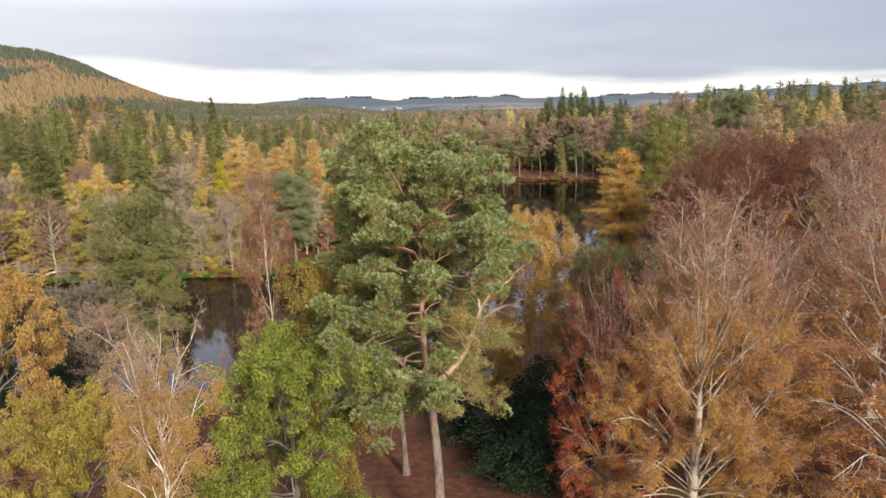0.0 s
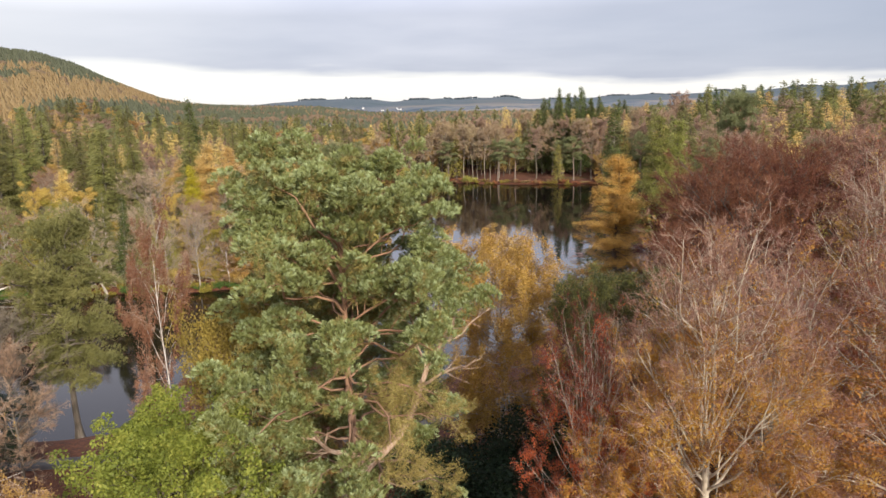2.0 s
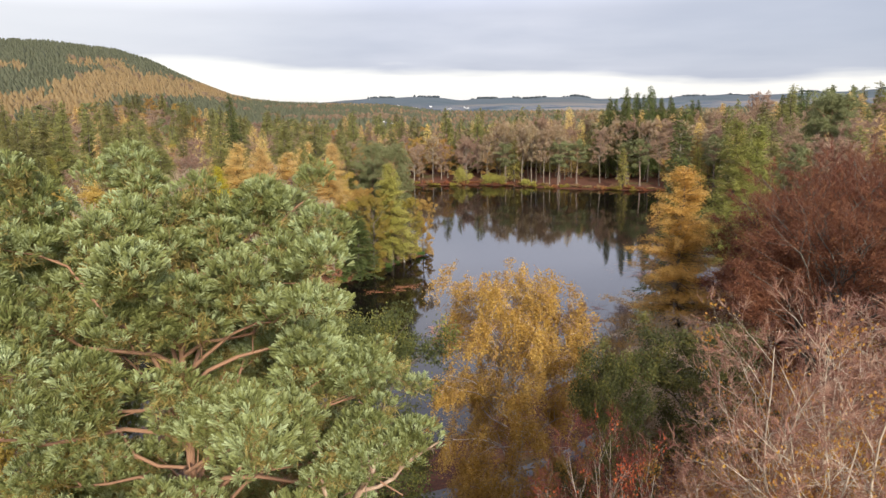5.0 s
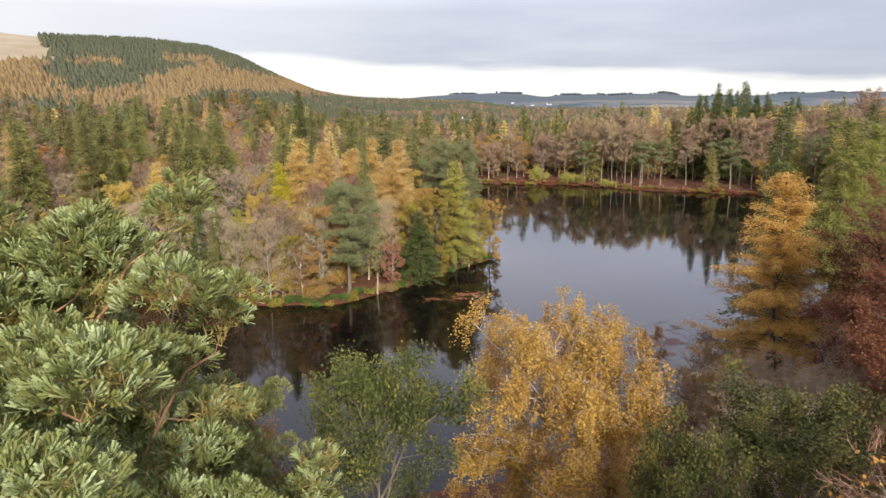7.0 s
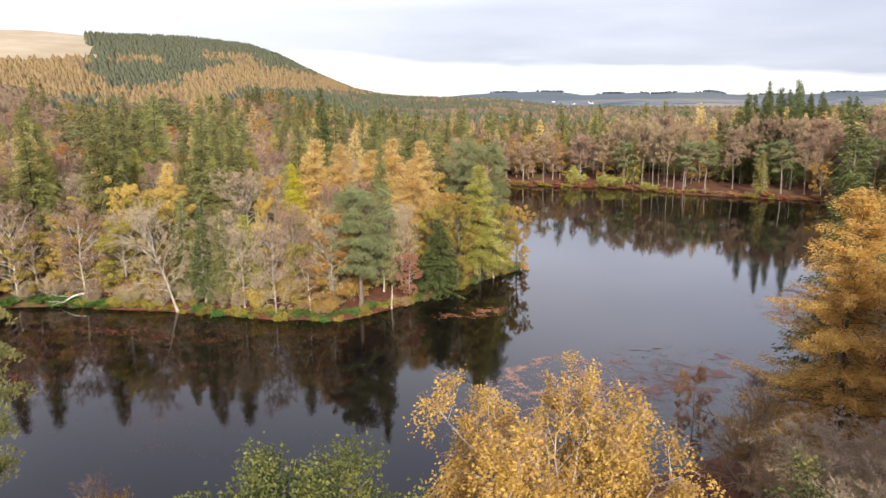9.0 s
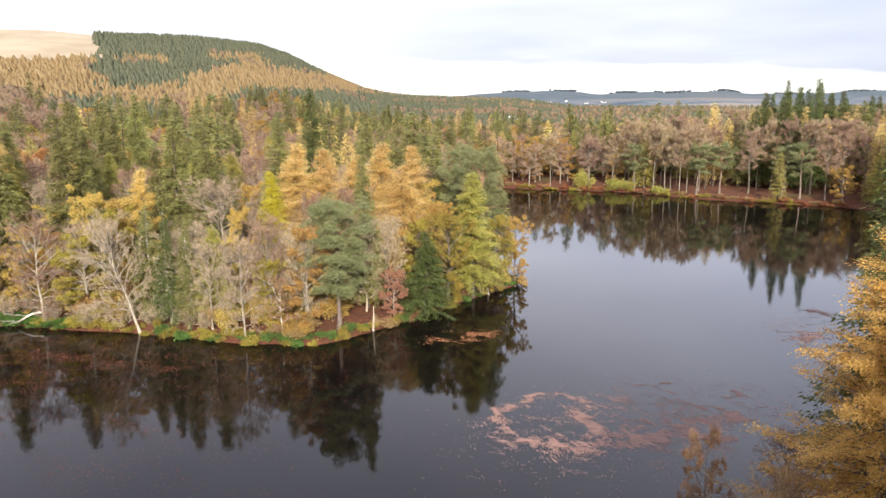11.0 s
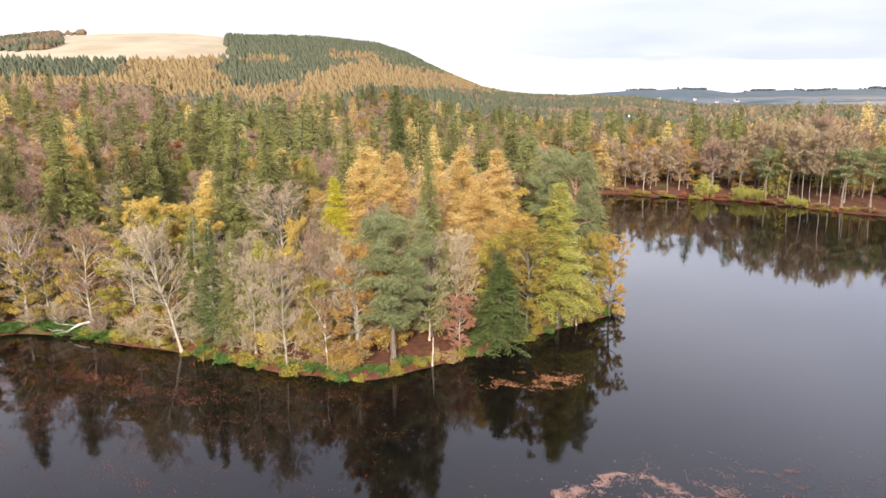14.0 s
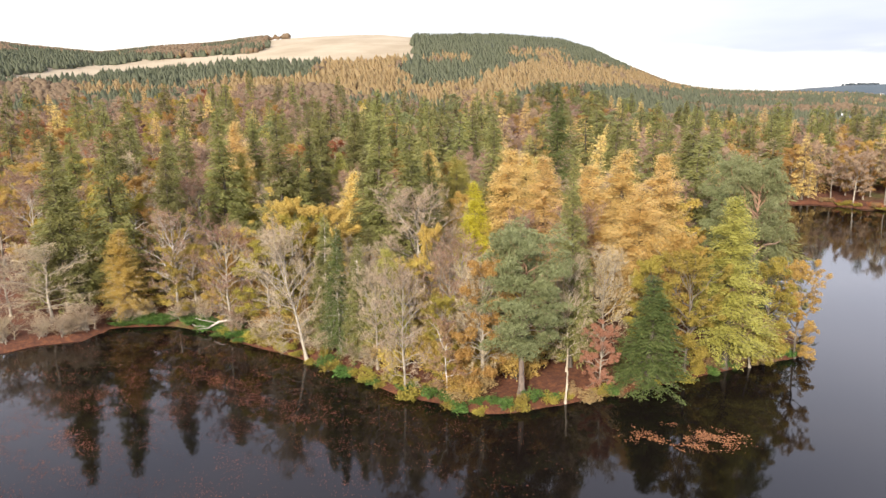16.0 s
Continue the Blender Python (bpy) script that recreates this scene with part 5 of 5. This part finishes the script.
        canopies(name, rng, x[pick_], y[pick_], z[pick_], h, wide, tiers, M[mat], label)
    # dark clumps of trees along the crest of the far hills
    n = 600
    az = np.radians(rng.choice([-31, -27.5, -22, -17.5, -14, -9.5, -5.2, -1.5, 2.2, 7.0, 10.5], n) + rng.normal(size=n) * 0.5)
    r = rng.uniform(4230, 4300, n)
    x, y = 12 - np.sin(az) * r, 80 + np.cos(az) * r
    canopies("far_copse", rng, x, y, ground(x, y) - 3, 9, 8, ((0.0, 0.9), (0.6, 1.0), (1.0, 0.5)), M["far_copse"], "dark clumps of trees on the crest of far hills")


def canopies(name, rng, x, y, z, h, wide, tiers, mat, label):
    """Many small rough tree shapes in one mesh."""
    ang, k, m = np.arange(4) * np.pi / 2, len(x), len(tiers)
    hh, ww, tw = h * rng.uniform(0.6, 1.35, k), wide * rng.uniform(0.8, 1.25, k), rng.random(k) * 6.28
    rings = []
    for zt, rt in tiers:
        jag = 1 + 0.3 * rng.normal(size=(k, 4)).clip(-1.5, 1.5)
        rr = (ww * rt)[:, None] * jag
        rings.append(np.stack([x[:, None] + rr * np.cos(ang + tw[:, None]), y[:, None] + rr * np.sin(ang + tw[:, None]), (z - 0.3 + hh * zt)[:, None] + rng.normal(size=(k, 4)) * 0.04 * h * (0 < zt < 1)], -1))
    v = np.stack(rings, 1)
    base = (np.arange(k)[:, None] * m + np.arange(m - 1)).ravel()[:, None] * 4
    j = np.arange(4)
    f = np.stack([base + j, base + (j + 1) % 4, base + 4 + (j + 1) % 4, base + 4 + j], -1).reshape(-1, 4)
    tagged(part(name, mesh_of(name, [(v.reshape(-1, 3), f)], True), mat), label, "woodland", kind="stuff")


def house(x, y, long, deep, high, turn, label):
    """A small rendered house with a pitched slate roof, windows and a chimney."""
    ob = tagged(new("house"), label, "house", "white houses in the distance")
    ob.matrix_basis = pose(x, y, float(ground(x, y)) - 0.2, 0, 0, turn)

    def prism(pts, y0, y1):
        bm = bmesh.new()
        a, b = [bm.verts.new((px, y0, pz)) for px, pz in pts], [bm.verts.new((px, y1, pz)) for px, pz in pts]
        bm.faces.new(a)
        bm.faces.new(b[::-1])
        for i in range(len(pts)):
            bm.faces.new((a[i], b[i], b[(i + 1) % len(pts)], a[(i + 1) % len(pts)]))
        bmesh.ops.recalc_face_normals(bm, faces=bm.faces)
        return bm

    e, top = deep / 2, high + deep * 0.4
    part("wall", prism([(-e, 0), (e, 0), (e, high), (0, top), (-e, high)], -long / 2, long / 2), M["render"], ob)
    o = 0.4
    roof = part("roof", prism([(-e - o, high - 0.3), (0, top + 0.05), (e + o, high - 0.3), (e + o, high), (0, top + 0.4), (-e - o, high)], -long / 2 - o, long / 2 + o), M["slate"], ob)
    part("chimney", prism([(-0.5, top - 1), (0.5, top - 1), (0.5, top + 1.6), (-0.5, top + 1.6)], long / 2 - 1.6, long / 2 - 0.6), M["render"], roof)
    for k in range(3):
        w = -long / 2 + long * (k + 0.5) / 3
        part("window", prism([(-e - 0.05, 1.0), (-e + 0.1, 1.0), (-e + 0.1, 2.3), (-e - 0.05, 2.3)], w - 0.6, w + 0.6), M["slate"], ob)


def village():
    rng = random.Random(21)
    house(-123, 766, 11, 7, 5.5, 70, "white rendered house among the trees below the hill")
    for k in range(12):
        x, y = rng.uniform(-580, -200), rng.uniform(3000, 3400)
        house(x, y, rng.uniform(9, 17), rng.uniform(7, 9), rng.uniform(4, 6), rng.uniform(0, 180), "white house of a village in the far fields")


far_woods()
village()


# ---- undergrowth, banks and small things ----
def along(a, b, n, rng, off):
    """n places near the stretch of shore from corner a to corner b of the lake, a little inland."""
    pts = LAKE[a:b + 1]
    seg = np.linalg.norm(np.diff(pts, axis=0), axis=1)
    cum = np.r_[0, np.cumsum(seg)]
    for k in range(n):
        s = (k + rng.random()) / n * cum[-1]
        i = min(int(np.searchsorted(cum, s, side="right")) - 1, len(seg) - 1)
        p = pts[i] + (pts[i + 1] - pts[i]) * (s - cum[i]) / seg[i]
        d = (pts[i + 1] - pts[i]) / seg[i]
        yield p + np.array([-d[1], d[0]]) * rng.uniform(*off)


def undergrowth():
    rng = random.Random(12)
    g = "undergrowth on the bank"
    for x, y in along(5, 13, 44, rng, (-0.4, 2.0)):
        green = rng.random() < 0.4 and x > -70
        plant(some("shrub", 2), x, y, float(ground(x, y)) + rng.uniform(0.5, 1.9), rng.uniform(0.7, 1.9), "greenshrub" if green else "olive", "bark_dark", "low green shrub overhanging the water" if green else "low yellowing shrub on the bank", g, "shrub", category="shrub", wood_name="stem")
    for x, y in along(13, 17, 26, rng, (-0.4, 1.6)):
        plant(some("shrub", 2), x, y, float(ground(x, y)) + rng.uniform(0.9, 1.8), rng.uniform(0.9, 1.8), rng.choice(["greenshrub", "olive", "tan"]), "bark_dark", "low shrub on the lake's edge", g, "shrub", category="shrub", wood_name="stem")
    for x, y in along(0, 8, 20, rng, (0.8, 7)):
        plant(some("thicket", 2), x, y, float(ground(x, y)) + rng.uniform(2.5, 6), rng.uniform(1.8, 3.4), "greytwig", "bark_grey", "tangle of bare grey twigs on the bank", g, "bush", category="bush", wood_name="stem")
    for x, y in along(3, 6, 34, rng, (0.2, 3.4)):
        plant(some("shrub", 2), x, y, float(ground(x, y)) + rng.uniform(0.4, 0.9), rng.uniform(1.6, 2.8), "greenshrub", "bark_dark", "bright green low growth on the bank", g, "shrub", category="shrub", wood_name="stem")
    for k in range(95):
        x, y = rng.uniform(-108, -38), rng.uniform(164, 186)
        if shore(x, y) < 2:
            continue
        c = rng.choice(["orange", "yellow", "tan", "olive", "orange", "yellow"])
        plant(some("bush", 2), x, y, float(ground(x, y)) + rng.uniform(3, 7.5), rng.uniform(1.8, 3.2), c, "bark_dark", "undergrowth bush in autumn leaf", g, "bush", category="bush", wood_name="stem")
    for x, y in along(22, 29, 70, rng, (-0.3, 2.0)):
        plant(some("shrub", 2), x, y, float(ground(x, y)) + rng.uniform(0.8, 2.2), rng.uniform(1.2, 2.4), rng.choice(["olive", "tan", "russet"]), "bark_dark", "low brown shrub on the far bank", g, "shrub", category="shrub", wood_name="stem")
    for x, y, top, r in ((-16.5, 388.6, 10.0, 4.6), (-2.5, 386, 6.8, 4.0), (3, 384.8, 6.2, 3.6), (16.6, 377.6, 4.2, 3.2)):
        plant(some("bush", 2), x, y, top, r, "lime", "bark_dark", "rounded yellow willow bush at the far shore", g, "bush", category="bush", wood_name="stem")


undergrowth()


# ---- leaves afloat and the wreckage on the bank ----
def floating_leaves():
    m = foliage("fallen_leaves_on_water", (0.10, 0.035, 0.018), (0.24, 0.09, 0.04), (0.38, 0.17, 0.075), see_through=0.05)
    film = foliage("pale_leaf_film", (0.28, 0.165, 0.125), (0.37, 0.23, 0.175), (0.46, 0.3, 0.235), see_through=0.0)
    rng = np.random.default_rng(77)

    def lay(name, x, y, size, mat, label):
        n = len(x)
        a, s = rng.random(n) * 6.28, size * rng.uniform(0.5, 1.4, n)
        u = np.stack([np.cos(a), np.sin(a), 0 * a], -1)
        w = np.stack([-np.sin(a), np.cos(a), 0 * a], -1)
        v, f = cards(np.stack([x, y, np.full(n, 0.012) + rng.random(n) * 0.01], -1), u, w, s, s * 0.8)
        tagged(part(name, mesh_of(name, [(v, f)]), mat), label, "leaves", kind="stuff")

    def drift(x, y, scale, seed, squeeze=1.8):
        """Streaky density between 0 and 1."""
        q = np.array([noise.fractal((a * scale, b * scale * squeeze, seed), 0.6, 2.1, 6) for a, b in zip(x, y)])
        return np.clip(q * 0.9 + 0.25, 0, 1)

    # russet raft off the point
    n = 60000
    x, y = rng.uniform(-26, -7, n), rng.uniform(163, 185, n)
    d = drift(x, y, 0.3, 4, 1.3) * np.clip(1.6 - 1.6 * np.hypot((x + 17) / 8, (y - 173.5 - 0.45 * (x + 17)) / 4.8), 0, 1)
    k = rng.random(n) < 1.3 * d ** 1.8
    lay("leaf_raft", x[k], y[k], 0.2, m, "raft of russet leaves floating on dark water")
    # thin scatter under the wooded bank
    n = 330000
    x, y = rng.uniform(-112, -22, n), rng.uniform(112, 163, n)
    s = shore(x, y)
    heap = sum(np.exp(-((x - a) / wa) ** 2 - ((y - b) / wb) ** 2) for a, b, wa, wb in ((-76, 147, 13, 6), (-73, 124, 9, 5), (-62, 148, 12, 5), (-80, 134, 12, 7)))
    d = drift(x, y, 0.16, 9) * (0.25 + 0.7 * heap) * np.clip((-18 - x) / 30, 0.05, 1)
    k = (s < -0.4) & (rng.random(n) < 0.7 * d)
    lay("leaf_scatter", x[k], y[k], 0.115, m, "thin scatter of fallen leaves on dark water")
    # pale swirls near the bank
    strokes = (((-5.5, 144), (-3.8, 141.4), (-1.2, 139.2), (4.6, 138.9)), ((-5.5, 144), (-3.5, 148.1), (-0.2, 153.3), (5.2, 153.1)), ((5.2, 153.1), (6.6, 150.7), (5.3, 146.8), (7.3, 145.2), (8, 142.2)),
               ((9.2, 140.4), (15.9, 145.9), (22.7, 152.4), (25.1, 153.2)), ((18.3, 144.4), (21.4, 147.1), (23.8, 147)), ((23.2, 158.1), (25.2, 160.3), (27, 159.9)), ((13, 160), (17, 162.3)),
               ((36, 188), (38.8, 187.1), (42.2, 189.4)), ((41.5, 205), (47, 203)), ((2, 137), (9.2, 140.4)))
    wide = (0.85, 0.55, 0.6, 1.5, 0.7, 0.5, 0.3, 1.3, 0.9, 1.0)
    xs, ys = [], []
    for pts, w0 in zip(strokes, wide):
        for a, b in zip(pts, pts[1:]):
            a, b = np.array(a), np.array(b)
            long = np.linalg.norm(b - a)
            k = int(long * w0 * 900)
            s = rng.random(k)[:, None]
            q = a + (b - a) * s + rng.normal(size=(k, 1)) * w0 * 0.75 * np.array([[-(b - a)[1], (b - a)[0]]]) / long
            xs.append(q[:, 0])
            ys.append(q[:, 1])
    # thin veil of leaves between the swirls
    xs += [rng.normal(14, 8, 70000), rng.normal(40, 4, 12000)]
    ys += [148 + 0.4 * (xs[-2] - 13) + rng.normal(0, 5.5, 70000), rng.normal(192, 6, 12000)]
    thin = np.r_[np.zeros(sum(map(len, xs[:-2]))), np.ones(82000)]
    x, y = np.concatenate(xs), np.concatenate(ys)
    x, y = x + 0.7 * np.sin(y * 0.9 + 0.4 * x) + 0.35 * np.sin(y * 2.3 + x), y + 0.6 * np.sin(x * 0.8) + 0.25 * np.sin(2.7 * x + y)
    d = drift(x, y, 0.35, 2, 1.4)
    k = (shore(x, y) < -0.3) & (rng.random(len(x)) < np.where(thin > 0, 1.6 * d ** 2, 0.06 + 1.5 * d))
    lay("leaf_film", x[k], y[k], 0.12, film, "pale pinkish swirls of drowned leaves on the water")


floating_leaves()


def dead_wood():
    rng = np.random.default_rng(5)
    # fallen birch stem with its head in the water
    tree = tagged(new("fallen_trunk"), "white fallen birch trunk slanting into the lake", "log")
    tree.matrix_basis = pose(-92.6, 160.8, 1.0)
    a, c = np.array([[0.8, 0.5, 1.7]]), np.array([[-6.0, -3.2, -1.0]])
    log = Limbs(a, (a + c) / 2 + [[0.1, 0.1, 0.25]], c, np.array([0.26]), np.array([0.12]))
    part("log", mesh_of("log", [log.tubes(8, 8)], True), M["bark_white"], tree)
    b = log.kids(rng, 5, 0.4, 1.0, (30, 60), (0.3, 0.5), up=0.0)
    part("branch", mesh_of("branch", [b.tubes(4, 5)], True), M["bark_white"], tree)
    # broken white stump by the water
    post = tagged(new("stump"), "tall broken white birch stump on the bank", "stump")
    post.matrix_basis = pose(-32.8, 172.6, float(ground(-32.8, 172.6)) - 0.15)
    s = stem(rng, 4.6, 0.17, (0.25, 0), 0.03, 0.6)
    part("trunk", mesh_of("trunk", [stem_mesh(s, 7, 8, 1.7)], True), M["bark_beech"], post)
    k = s.kids(rng, 3, 0.5, 0.9, (50, 80), (0.12, 0.2), up=0.1)
    part("branch", mesh_of("branch", [k.tubes(3, 4)], True), M["bark_beech"], post)


dead_wood()


def lake_path():
    """A tarred footpath that follows the near bank."""
    mid = [(-75, 76), (-58, 79.5), (-42, 81), (-26, 82.5), (-8, 84.5), (2, 88.5), (8.5, 92.5), (16, 98), (22, 106), (30, 118), (40, 134), (52, 160)]
    xs, ys = np.array(mid, float).T
    u = np.linspace(0, len(mid) - 1, 110)
    x, y = np.interp(u, range(len(mid)), xs), np.interp(u, range(len(mid)), ys)
    k = np.ones(7) / 7
    x[3:-3], y[3:-3] = np.convolve(x, k, "valid"), np.convolve(y, k, "valid")
    d = unit(np.stack([np.gradient(x), np.gradient(y)], -1))
    rows = []
    for off, lift in ((-1.35, -0.05), (-1.2, 0.10), (0, 0.13), (1.2, 0.10), (1.35, -0.05)):
        px, py = x - d[:, 1] * off, y + d[:, 0] * off
        rows.append(np.stack([px, py, ground(px, py) + lift + 0.1], -1))
    v = np.stack(rows, 1)
    i = (np.arange(109)[:, None] * 5 + np.arange(4)).ravel()
    m, t, p = material("damp_tarred_path")
    add, link, math_, ramp, mix, noise_ = node_tools(t)
    co = add("ShaderNodeTexCoord").outputs["Object"]
    link(ramp(math_("ADD", math_("MULTIPLY", noise_(co, 0.8, 4), 0.6), math_("MULTIPLY", noise_(co, 14, 3), 0.4)), [(0.35, (0.035, 0.03, 0.03)), (0.65, (0.09, 0.08, 0.08))]), p.inputs["Base Color"])
    p.inputs["Roughness"].default_value = 0.5
    tagged(part("path", mesh_of("path", [(v.reshape(-1, 3), np.stack([i, i + 1, i + 6, i + 5], -1))], True), m), "narrow grey tarred footpath along the lake", "path", kind="structure")


lake_path()
